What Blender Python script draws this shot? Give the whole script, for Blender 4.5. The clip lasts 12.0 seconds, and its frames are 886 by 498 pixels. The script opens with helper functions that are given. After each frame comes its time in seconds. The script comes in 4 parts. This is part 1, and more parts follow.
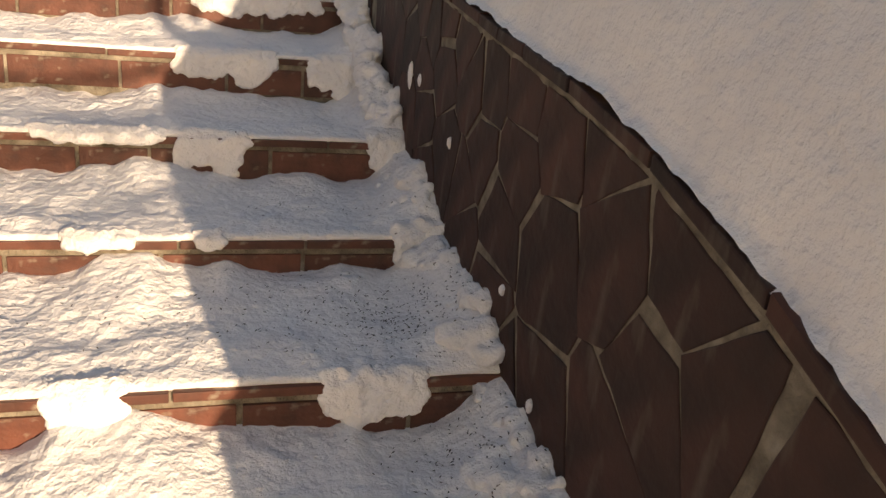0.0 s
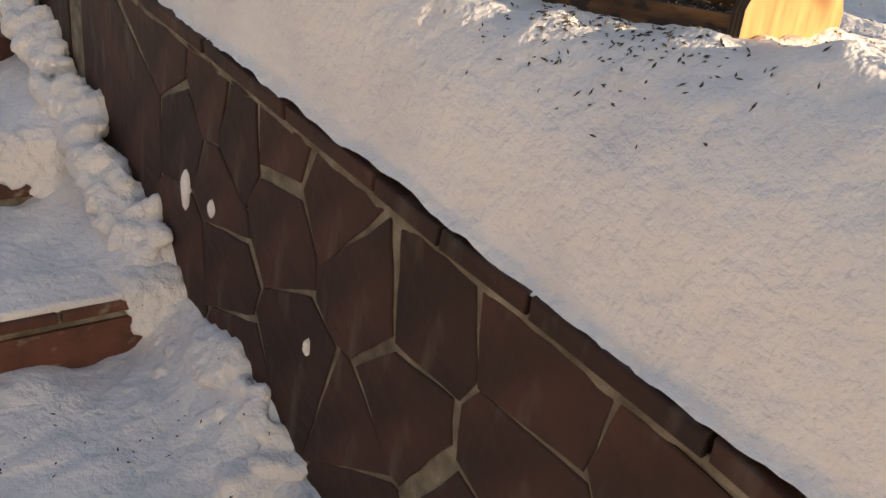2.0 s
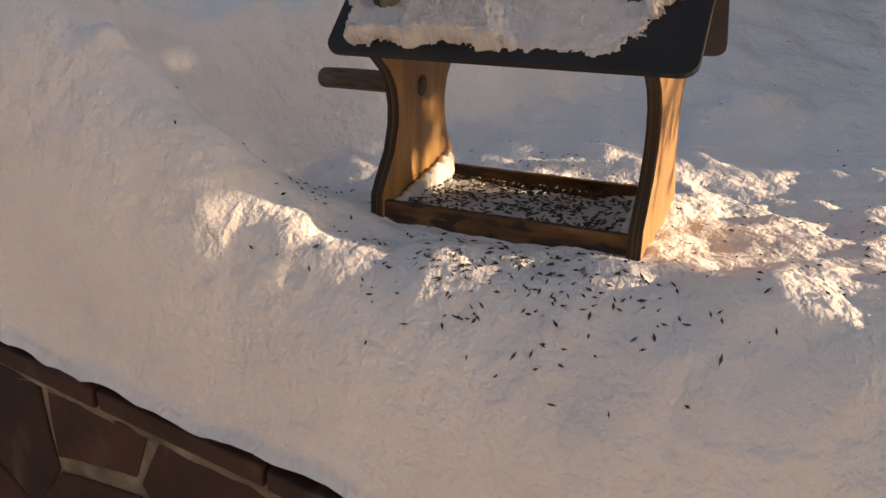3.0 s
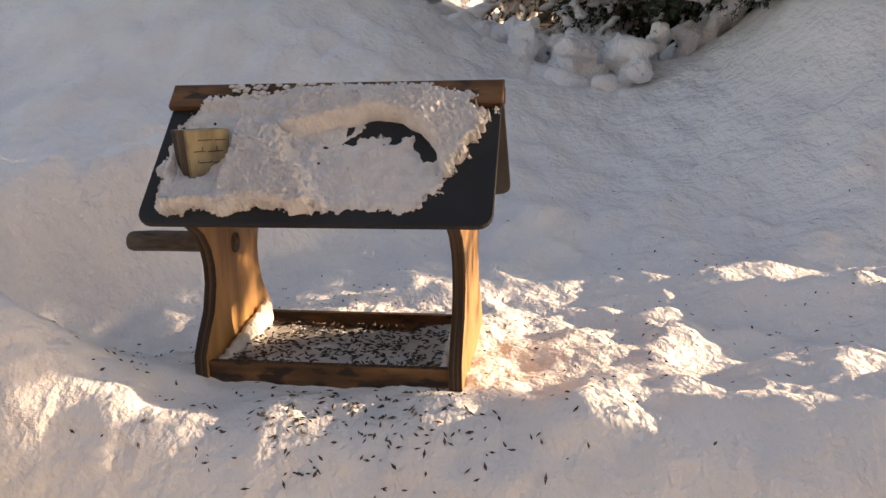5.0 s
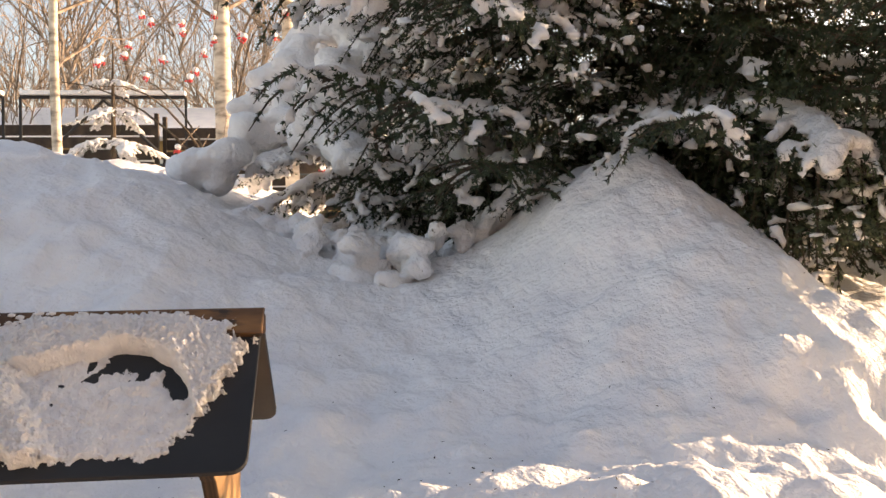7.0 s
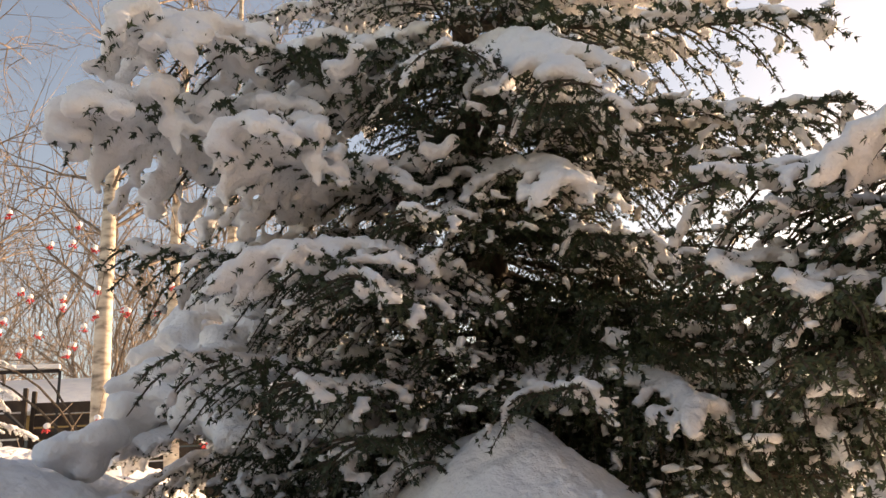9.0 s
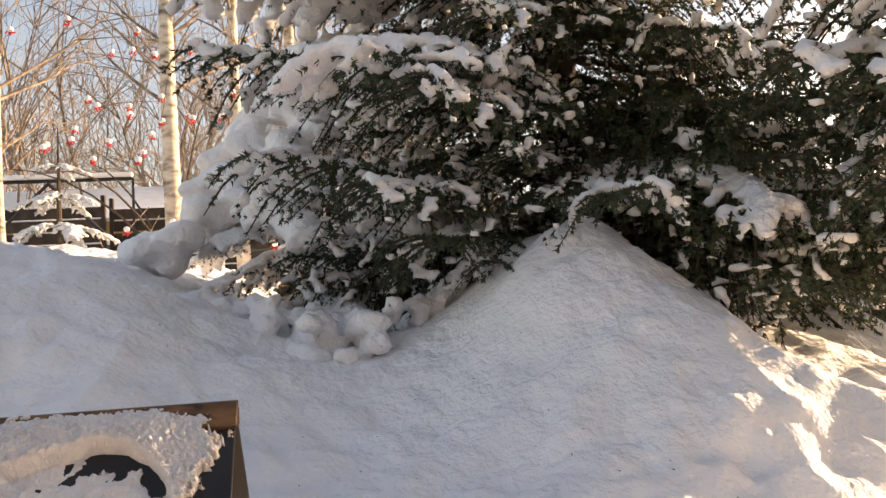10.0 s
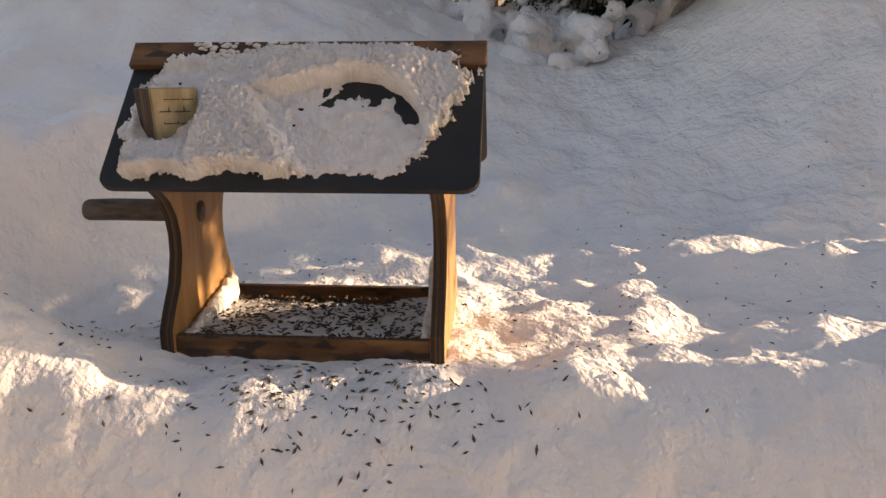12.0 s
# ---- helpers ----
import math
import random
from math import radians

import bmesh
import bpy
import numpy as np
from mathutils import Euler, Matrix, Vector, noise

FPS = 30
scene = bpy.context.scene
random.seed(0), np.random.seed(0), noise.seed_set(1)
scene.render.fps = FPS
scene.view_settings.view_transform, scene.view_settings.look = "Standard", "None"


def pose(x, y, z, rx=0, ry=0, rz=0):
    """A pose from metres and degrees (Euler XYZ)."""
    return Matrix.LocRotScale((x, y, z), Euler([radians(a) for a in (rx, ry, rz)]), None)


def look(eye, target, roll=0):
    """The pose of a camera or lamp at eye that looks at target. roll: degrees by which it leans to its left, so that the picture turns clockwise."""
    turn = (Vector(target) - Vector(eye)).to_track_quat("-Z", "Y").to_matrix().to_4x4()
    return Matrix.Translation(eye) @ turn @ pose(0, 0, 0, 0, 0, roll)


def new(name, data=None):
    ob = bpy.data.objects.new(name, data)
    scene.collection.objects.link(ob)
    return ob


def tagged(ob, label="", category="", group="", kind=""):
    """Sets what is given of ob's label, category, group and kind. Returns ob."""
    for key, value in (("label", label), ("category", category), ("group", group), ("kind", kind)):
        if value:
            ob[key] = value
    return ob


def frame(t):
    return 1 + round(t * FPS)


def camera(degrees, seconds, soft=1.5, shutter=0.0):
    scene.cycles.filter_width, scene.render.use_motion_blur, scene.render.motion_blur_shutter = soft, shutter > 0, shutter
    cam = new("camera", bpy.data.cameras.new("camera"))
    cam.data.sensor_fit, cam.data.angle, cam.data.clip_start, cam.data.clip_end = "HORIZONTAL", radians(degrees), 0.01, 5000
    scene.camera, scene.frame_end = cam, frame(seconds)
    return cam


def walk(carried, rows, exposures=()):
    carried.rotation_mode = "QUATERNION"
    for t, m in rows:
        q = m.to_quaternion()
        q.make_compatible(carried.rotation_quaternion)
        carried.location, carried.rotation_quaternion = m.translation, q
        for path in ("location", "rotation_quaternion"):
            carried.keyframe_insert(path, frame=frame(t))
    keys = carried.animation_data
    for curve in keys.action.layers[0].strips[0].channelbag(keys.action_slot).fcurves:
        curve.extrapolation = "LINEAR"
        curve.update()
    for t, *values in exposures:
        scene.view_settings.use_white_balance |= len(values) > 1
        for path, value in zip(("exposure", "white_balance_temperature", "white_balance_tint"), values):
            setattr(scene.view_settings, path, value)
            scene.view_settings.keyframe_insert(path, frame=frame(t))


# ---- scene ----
cam = camera(58.0, 12.0)
PATH = [
    (0, (-0.723, -1.695, 0.948), (-0.16, 0.113, 0.304), 5.4),
    (0.5, (-0.794, -1.34, 0.918), (-0.001, 0.345, 0.189), 6.8),
    (1, (-0.887, -1.066, 1.065), (0.102, 0.483, 0.276), 7.7),
    (1.5, (-0.805, -0.785, 1.071), (0.255, 0.716, 0.28), 6.8),
    (1.8, (-0.721, -0.6, 1.167), (0.414, 0.861, 0.408), 7.0),
    (2, (-0.7, -0.509, 1.234), (0.523, 0.878, 0.472), 6.6),
    (2.5, (-0.693, -0.252, 1.296), (0.805, 0.851, 0.56), 3.9),
    (3, (-0.724, -0.112, 1.461), (1.007, 0.655, 0.817), 1.5),
    (3.5, (-0.717, -0.134, 1.524), (1.123, 0.435, 0.984), 1.0),
    (5.3, (-0.776, -0.09, 1.538), (1.162, 0.215, 1.148), -0.8),
    (5.5, (-0.767, -0.083, 1.537), (1.173, 0.206, 1.147), -0.3),
    (6, (-0.774, -0.078, 1.541), (1.173, 0.186, 1.168), -0.4),
    (6.5, (-0.767, -0.105, 1.559), (1.212, 0.034, 1.304), -0.9),
    (7, (-0.743, -0.149, 1.605), (1.248, -0.327, 1.632), -0.9),
    (7.5, (-0.795, -0.18, 1.646), (1.149, -0.555, 1.929), -2.8),
    (7.7, (-0.78, -0.204, 1.645), (1.144, -0.604, 2.017), -3.0),
    (9.3, (-0.853, -0.15, 1.66), (0.977, -0.605, 2.302), -4.6),
    (9.5, (-0.853, -0.147, 1.659), (1.018, -0.578, 2.221), -4.5),
    (10, (-0.8, -0.127, 1.63), (1.168, -0.43, 1.819), -3.6),
    (10.5, (-0.79, -0.129, 1.554), (1.202, -0.198, 1.395), -1.4),
    (11, (-0.776, -0.101, 1.522), (1.194, -0.021, 1.188), -0.6),
    (12, (-0.745, -0.045, 1.507), (1.199, 0.134, 1.068), -0.2),
]
walk(cam, [(t, look(eye, target, roll)) for t, eye, target, roll in PATH], [(t, e + (0.25 if t < 3.2 else 0.31), 8050 if t < 2.3 else 8700, 19 if t < 2.8 else 25) for t, e in ((0, 0.22), (0.5, 0.38), (1.0, 1.1), (1.5, 1.3), (2.0, 0.75), (2.5, 0.65), (3.0, 0.35), (3.5, 0.4), (5.5, 0.85), (6.0, 1.0), (6.5, 1.05), (7.0, 1.1), (7.5, 1.1), (9.5, 0.65), (10.0, 0.98), (10.5, 1.05), (11.0, 0.75), (12.0, 0.65))])

# ---- light ----
SUN_AZ, SUN_EL = -70.5, 11.0
world = bpy.data.worlds.new("winter_sky")
scene.world = world
world.use_nodes = True
wn = world.node_tree
sky = wn.nodes.new("ShaderNodeTexSky")
sky.sky_type, sky.sun_disc = "NISHITA", False
sky.sun_elevation, sky.sun_rotation = radians(SUN_EL), radians(90 - SUN_AZ)
wn.links.new(sky.outputs[0], wn.nodes["Background"].inputs[0])
wn.nodes["Background"].inputs[1].default_value = 0.15
sun = new("sun", bpy.data.lights.new("sun", "SUN"))
sun.data.energy, sun.data.angle, sun.data.color = 5.0, radians(0.6), (1.0, 0.84, 0.62)
sd = Vector((math.cos(radians(SUN_AZ)) * math.cos(radians(SUN_EL)), math.sin(radians(SUN_AZ)) * math.cos(radians(SUN_EL)), math.sin(radians(SUN_EL))))
sun.matrix_world = look(sd * 30, (0, 0, 0))


# ---- materials ----
def mat(name, colors, scale=8.0, rough=0.8, bump=0.2, bscale=60.0, detail=6.0, metallic=0.0, dist=0.01, sss=0.0, island=0.0, stretch=(1, 1, 1), coarse=None, stain=None):
    m = bpy.data.materials.new(name)
    m.use_nodes = True
    n, l = m.node_tree.nodes, m.node_tree.links
    b = n["Principled BSDF"]
    tc = n.new("ShaderNodeTexCoord")
    mp = n.new("ShaderNodeMapping")
    mp.inputs["Scale"].default_value = stretch
    l.new(tc.outputs["Object"], mp.inputs["Vector"])
    t = n.new("ShaderNodeTexNoise")
    t.inputs["Scale"].default_value, t.inputs["Detail"].default_value = scale, detail
    l.new(mp.outputs[0], t.inputs["Vector"])
    r = n.new("ShaderNodeValToRGB")
    while len(r.color_ramp.elements) < len(colors):
        r.color_ramp.elements.new(0.5)
    for i, c in enumerate(colors):
        r.color_ramp.elements[i].position = 0.3 + 0.4 * i / max(1, len(colors) - 1)
        r.color_ramp.elements[i].color = (*c, 1)
    l.new(t.outputs["Fac"], r.inputs[0])
    out = r.outputs[0]
    if island:
        oi = n.new("ShaderNodeObjectInfo")
        mr = n.new("ShaderNodeMapRange")
        mr.inputs["To Min"].default_value, mr.inputs["To Max"].default_value = 1 - island, 1 + island
        l.new(oi.outputs["Random"], mr.inputs["Value"])
        hs = n.new("ShaderNodeHueSaturation")
        l.new(out, hs.inputs["Color"])
        l.new(mr.outputs[0], hs.inputs["Value"])
        out = hs.outputs[0]
    if stain:
        m2 = n.new("ShaderNodeMapping")
        m2.inputs["Scale"].default_value = stain[2]
        l.new(tc.outputs["Object"], m2.inputs["Vector"])
        ts = n.new("ShaderNodeTexNoise")
        ts.inputs["Scale"].default_value, ts.inputs["Detail"].default_value = stain[1], 7.0
        l.new(m2.outputs[0], ts.inputs["Vector"])
        ms = n.new("ShaderNodeMapRange")
        ms.inputs["From Min"].default_value, ms.inputs["From Max"].default_value = stain[3], stain[4]
        ms.inputs["To Max"].default_value = stain[5]
        l.new(ts.outputs["Fac"], ms.inputs["Value"])
        mx = n.new("ShaderNodeMix")
        mx.data_type = "RGBA"
        l.new(ms.outputs[0], mx.inputs["Factor"])
        l.new(out, mx.inputs[6])
        mx.inputs[7].default_value = (*stain[0], 1)
        out = mx.outputs[2]
    l.new(out, b.inputs["Base Color"])
    b.inputs["Roughness"].default_value, b.inputs["Metallic"].default_value = rough, metallic
    if sss:
        b.inputs["Subsurface Weight"].default_value = sss
        b.inputs["Subsurface Radius"].default_value = (0.03, 0.025, 0.02)
        b.inputs["Subsurface Scale"].default_value = 1.0
    if bump:
        t2 = n.new("ShaderNodeTexNoise")
        t2.inputs["Scale"].default_value, t2.inputs["Detail"].default_value = bscale, 8.0
        l.new(mp.outputs[0], t2.inputs["Vector"])
        bp = n.new("ShaderNodeBump")
        bp.inputs["Strength"].default_value, bp.inputs["Distance"].default_value = bump, dist
        l.new(t2.outputs["Fac"], bp.inputs["Height"])
        if coarse:
            t3 = n.new("ShaderNodeTexNoise")
            t3.inputs["Scale"].default_value, t3.inputs["Detail"].default_value = coarse[0], 5.0
            l.new(mp.outputs[0], t3.inputs["Vector"])
            b3 = n.new("ShaderNodeBump")
            b3.inputs["Strength"].default_value, b3.inputs["Distance"].default_value = coarse[1], coarse[2]
            l.new(t3.outputs["Fac"], b3.inputs["Height"])
            l.new(b3.outputs[0], bp.inputs["Normal"])
        l.new(bp.outputs[0], b.inputs["Normal"])
    return m


SNOW = mat("snow", [(0.80, 0.80, 0.82), (0.88, 0.87, 0.87), (0.92, 0.91, 0.90)], 5, 0.7, 0.45, 140, dist=0.007, coarse=(30, 0.6, 0.035))
STONE = mat("red_stone", [(0.020, 0.0095, 0.007), (0.042, 0.0165, 0.0115), (0.066, 0.025, 0.0175)], 7, 0.8, 0.6, 30, dist=0.007, island=0.35, detail=9, stain=((0.11, 0.09, 0.07), 6, (3, 3, 0.8), 0.56, 0.75, 0.7))
BRICK = mat("brick_tile", [(0.05, 0.02, 0.013), (0.10, 0.033, 0.02), (0.135, 0.045, 0.028)], 11, 0.6, 0.5, 60, dist=0.005, island=0.3, detail=9, stain=((0.25, 0.21, 0.16), 18, (1, 1, 1.5), 0.6, 0.72, 0.8))
MORTAR = mat("mortar", [(0.10, 0.085, 0.062), (0.20, 0.172, 0.13), (0.32, 0.285, 0.225)], 16, 0.95, 0.9, 70, dist=0.012)
PLY = mat("plywood", [(0.24, 0.125, 0.045), (0.36, 0.20, 0.075), (0.46, 0.27, 0.11)], 7, 0.55, 0.2, 30, dist=0.003, stretch=(6, 6, 1))
PLYEDGE = mat("plywood_edge", [(0.018, 0.012, 0.008), (0.05, 0.03, 0.018), (0.15, 0.09, 0.05)], 8, 0.8, 0.6, 40, dist=0.004, detail=3, stretch=(0.4, 44, 0.4))
BLACK = mat("black_paint", [(0.006, 0.0065, 0.008), (0.010, 0.0105, 0.012), (0.016, 0.016, 0.017)], 12, 0.6, 0.25, 50, dist=0.002)
RIDGE = mat("worn_wood", [(0.02, 0.012, 0.008), (0.13, 0.06, 0.022), (0.26, 0.125, 0.045)], 9, 0.65, 0.5, 40, dist=0.004, stretch=(4, 1, 4), stain=((0.02, 0.014, 0.01), 20, (3, 1, 3), 0.52, 0.6, 0.9))
STICKW = mat("grey_stick", [(0.06, 0.045, 0.035), (0.13, 0.10, 0.08), (0.18, 0.14, 0.11)], 20, 0.85, 0.6, 50, dist=0.006, stretch=(4, 1, 4))
HUSK = mat("husk", [(0.018, 0.015, 0.013), (0.04, 0.033, 0.028), (0.09, 0.075, 0.06)], 60, 0.6, 0.0, island=0.5)
BARK = mat("bark", [(0.03, 0.022, 0.016), (0.07, 0.05, 0.035), (0.11, 0.085, 0.06)], 14, 0.95, 1.0, 30, dist=0.02, stretch=(2, 2, 0.6))
NEEDLE = mat("needles", [(0.016, 0.030, 0.016), (0.032, 0.054, 0.024), (0.055, 0.075, 0.028)], 6, 0.6, 0.0)
BIRCH = mat("birch_bark", [(0.10, 0.08, 0.06), (0.55, 0.47, 0.38), (0.72, 0.66, 0.56)], 5, 0.8, 0.4, 30, dist=0.01, stretch=(1, 1, 2.5))
TWIGM = mat("twig_bark", [(0.10, 0.07, 0.05), (0.21, 0.16, 0.12), (0.36, 0.30, 0.25)], 9, 0.85, 0.0)
BERRY = mat("berries", [(0.45, 0.015, 0.02), (0.62, 0.03, 0.035)], 30, 0.4, 0.0)
FENCEW = mat("fence_wood", [(0.025, 0.017, 0.013), (0.05, 0.034, 0.025), (0.08, 0.055, 0.04)], 6, 0.85, 0.4, 30, dist=0.01, island=0.3)
CHIM = mat("pale_ply", [(0.22, 0.18, 0.11), (0.32, 0.27, 0.17), (0.40, 0.34, 0.22)], 30, 0.7, 0.2, 60, dist=0.002, stretch=(1, 3, 1))
ROOFSNOW = mat("crusted_snow", [(0.74, 0.74, 0.76), (0.86, 0.85, 0.85), (0.92, 0.91, 0.90)], 40, 0.7, 0.8, 420, dist=0.004, coarse=(120, 0.6, 0.01))
OCHRE = mat("ochre_boards", [(0.30, 0.20, 0.08), (0.38, 0.26, 0.11)], 4, 0.85, 0.2, 20)
SNOWPAINT = mat("white_paint", [(0.62, 0.6, 0.56), (0.72, 0.7, 0.66)], 6, 0.6, 0.1, 20)
# for the unseen wall, kept dark to weaken the light it throws back
BOUNCE = mat("bounce_grey", [(0.11, 0.09, 0.072), (0.145, 0.118, 0.094), (0.18, 0.147, 0.118)], 3, 0.9, 0.3, 40)
GLASS = mat("dark_pane", [(0.05, 0.06, 0.07), (0.08, 0.09, 0.1)], 3, 0.08, 0.0)


# ---- building helpers ----
def finish(name, bm, material, smooth=False):
    me = bpy.data.meshes.new(name)
    bm.to_mesh(me)
    bm.free()
    for m in (material if isinstance(material, (list, tuple)) else [material]):
        me.materials.append(m)
    if smooth:
        me.polygons.foreach_set("use_smooth", [True] * len(me.polygons))
    return me


def part(name, bm, material, parent, label="", smooth=False):
    ob = new(name, finish(name, bm, material, smooth))
    ob.parent = parent
    if label:
        tagged(ob, label)
    return ob


def thing(name, m, label, category, group="", kind=""):
    ob = new(name)
    ob.empty_display_size = 0.05
    ob.matrix_basis = m
    return tagged(ob, label, category, group, kind)


def box(bm, lo, hi, bevel=0.0):
    r = bmesh.ops.create_cube(bm, size=1.0)
    c = (Vector(lo) + Vector(hi)) / 2
    s = Vector(hi) - Vector(lo)
    for v in r["verts"]:
        v.co = Vector((v.co.x * s.x, v.co.y * s.y, v.co.z * s.z)) + c
    if bevel:
        es = list({e for v in r["verts"] for e in v.link_edges})
        bmesh.ops.bevel(bm, geom=es, offset=bevel, segments=2, affect="EDGES", profile=0.6)


def prism(bm, outline, axis, a, b, bevel=0.0):
    """A prism over a flat outline (u, v); axis 'x' spans y,z; 'y' spans x,z; 'z' spans x,y."""
    def at(u, v, w):
        return {"x": (w, u, v), "y": (u, w, v), "z": (u, v, w)}[axis]
    lo = [bm.verts.new(at(u, v, a)) for u, v in outline]
    hi = [bm.verts.new(at(u, v, b)) for u, v in outline]
    n = len(outline)
    fs = [bm.faces.new(lo), bm.faces.new(hi)]
    for i in range(n):
        fs.append(bm.faces.new((lo[i], lo[(i + 1) % n], hi[(i + 1) % n], hi[i])))
    bmesh.ops.recalc_face_normals(bm, faces=fs)
    if bevel:
        es = [e for e in {e for f in fs[:2] for e in f.edges}]
        bmesh.ops.bevel(bm, geom=es, offset=bevel, segments=2, affect="EDGES", profile=0.6)
    return fs


def tube(bm, pts, radii, seg=8, cap=True):
    rings = []
    up = Vector((0.13, 0.21, 0.97))
    for i, p in enumerate(pts):
        p = Vector(p)
        d = (Vector(pts[min(i + 1, len(pts) - 1)]) - Vector(pts[max(i - 1, 0)])).normalized()
        s = d.cross(up)
        s = s.normalized() if s.length > 1e-3 else Vector((1, 0, 0))
        t = s.cross(d)
        rings.append([bm.verts.new(p + radii[i] * (math.cos(a) * s + math.sin(a) * t)) for a in [2 * math.pi * k / seg for k in range(seg)]])
    for r0, r1 in zip(rings, rings[1:]):
        for k in range(seg):
            bm.faces.new((r0[k], r0[(k + 1) % seg], r1[(k + 1) % seg], r1[k]))
    if cap:
        bm.faces.new(rings[0][::-1])
        bm.faces.new(rings[-1])


def blob(bm, c, r, sub=2):
    res = bmesh.ops.create_icosphere(bm, subdivisions=sub, radius=1.0)
    for v in res["verts"]:
        v.co = Vector((v.co.x * r[0], v.co.y * r[1], v.co.z * r[2])) + Vector(c)


def melted(name, bm, voxel, rough=0.0, freq=20.0, smooth_it=6, least=0.0):
    """The blobs of bm, melted into one smooth skin and roughened."""
    me = finish(name + "_raw", bm, SNOW)
    ob = new(name + "_raw", me)
    rm = ob.modifiers.new("remesh", "REMESH")
    rm.mode, rm.voxel_size, rm.use_smooth_shade = "VOXEL", voxel, True
    if smooth_it:
        sm = ob.modifiers.new("smooth", "SMOOTH")
        sm.factor, sm.iterations = 0.5, smooth_it
    dg = bpy.context.evaluated_depsgraph_get()
    out = bpy.data.meshes.new_from_object(ob.evaluated_get(dg))
    bpy.data.objects.remove(ob)
    bpy.data.meshes.remove(me)
    if least:
        # scraps that hang free fall off
        bm = bmesh.new()
        bm.from_mesh(out)
        seen, scraps = set(), []
        total = len(bm.verts)
        groups = []
        for v in bm.verts:
            if v in seen:
                continue
            stack, group = [v], []
            seen.add(v)
            while stack:
                a = stack.pop()
                group.append(a)
                for e in a.link_edges:
                    b = e.other_vert(a)
                    if b not in seen:
                        seen.add(b)
                        stack.append(b)
            groups.append(group)
        most = max(len(g) for g in groups)
        for g in groups:
            if len(g) < least * most:
                scraps += g
        bmesh.ops.delete(bm, geom=scraps, context="VERTS")
        bm.to_mesh(out)
        bm.free()
    if rough:
        co = np.empty(len(out.vertices) * 3)
        no = np.empty(len(out.vertices) * 3)
        out.vertices.foreach_get("co", co)
        out.vertices.foreach_get("normal", no)
        co, no = co.reshape(-1, 3), no.reshape(-1, 3)
        d = np.array([noise.fractal(Vector(p) * freq, 0.8, 2.1, 4) for p in co])
        co = co + no * (d * rough)[:, None]
        out.vertices.foreach_set("co", co.ravel())
    out.polygons.foreach_set("use_smooth", [True] * len(out.polygons))
    out.materials.clear()
    out.materials.append(SNOW)
    out.update()
    return out


# ---- the snow-covered ground ----
def smooth(a, b, x):
    t = min(1.0, max(0.0, (x - a) / (b - a)))
    return t * t * (3 - 2 * t)


def bump(x, y, cx, cy, rx, ry, h):
    q = ((x - cx) / rx) ** 2 + ((y - cy) / ry) ** 2
    return h * math.exp(-q) if q < 12 else 0.0


def curve(x, xs, ys):
    """A smooth line through a few levels."""
    if x <= xs[0]:
        return ys[0]
    for x0, x1, y0, y1 in zip(xs, xs[1:], ys, ys[1:]):
        if x < x1:
            return y0 + (y1 - y0) * (x - x0) / (x1 - x0)
    return ys[-1]


def coping_z(y):
    return curve(y, (-2.6, -1.11, -0.9, -0.75, -0.53, -0.285, -0.1, 0.25, 0.67, 1.27, 4.0), (-0.1, 0.505, 0.592, 0.641, 0.705, 0.763, 0.786, 0.835, 0.897, 0.985, 1.4))


def crest(y):
    return sum(curve(y + d, (-4.0, -2.3, -1.85, -1.4, -1.0, -0.6, -0.25, 0.2, 0.7, 1.6, 3.0), (0.7, 0.40, 0.48, 0.78, 0.88, 0.60, 0.43, 0.55, 0.84, 1.04, 1.1)) for d in (-0.12, 0, 0.12)) / 3


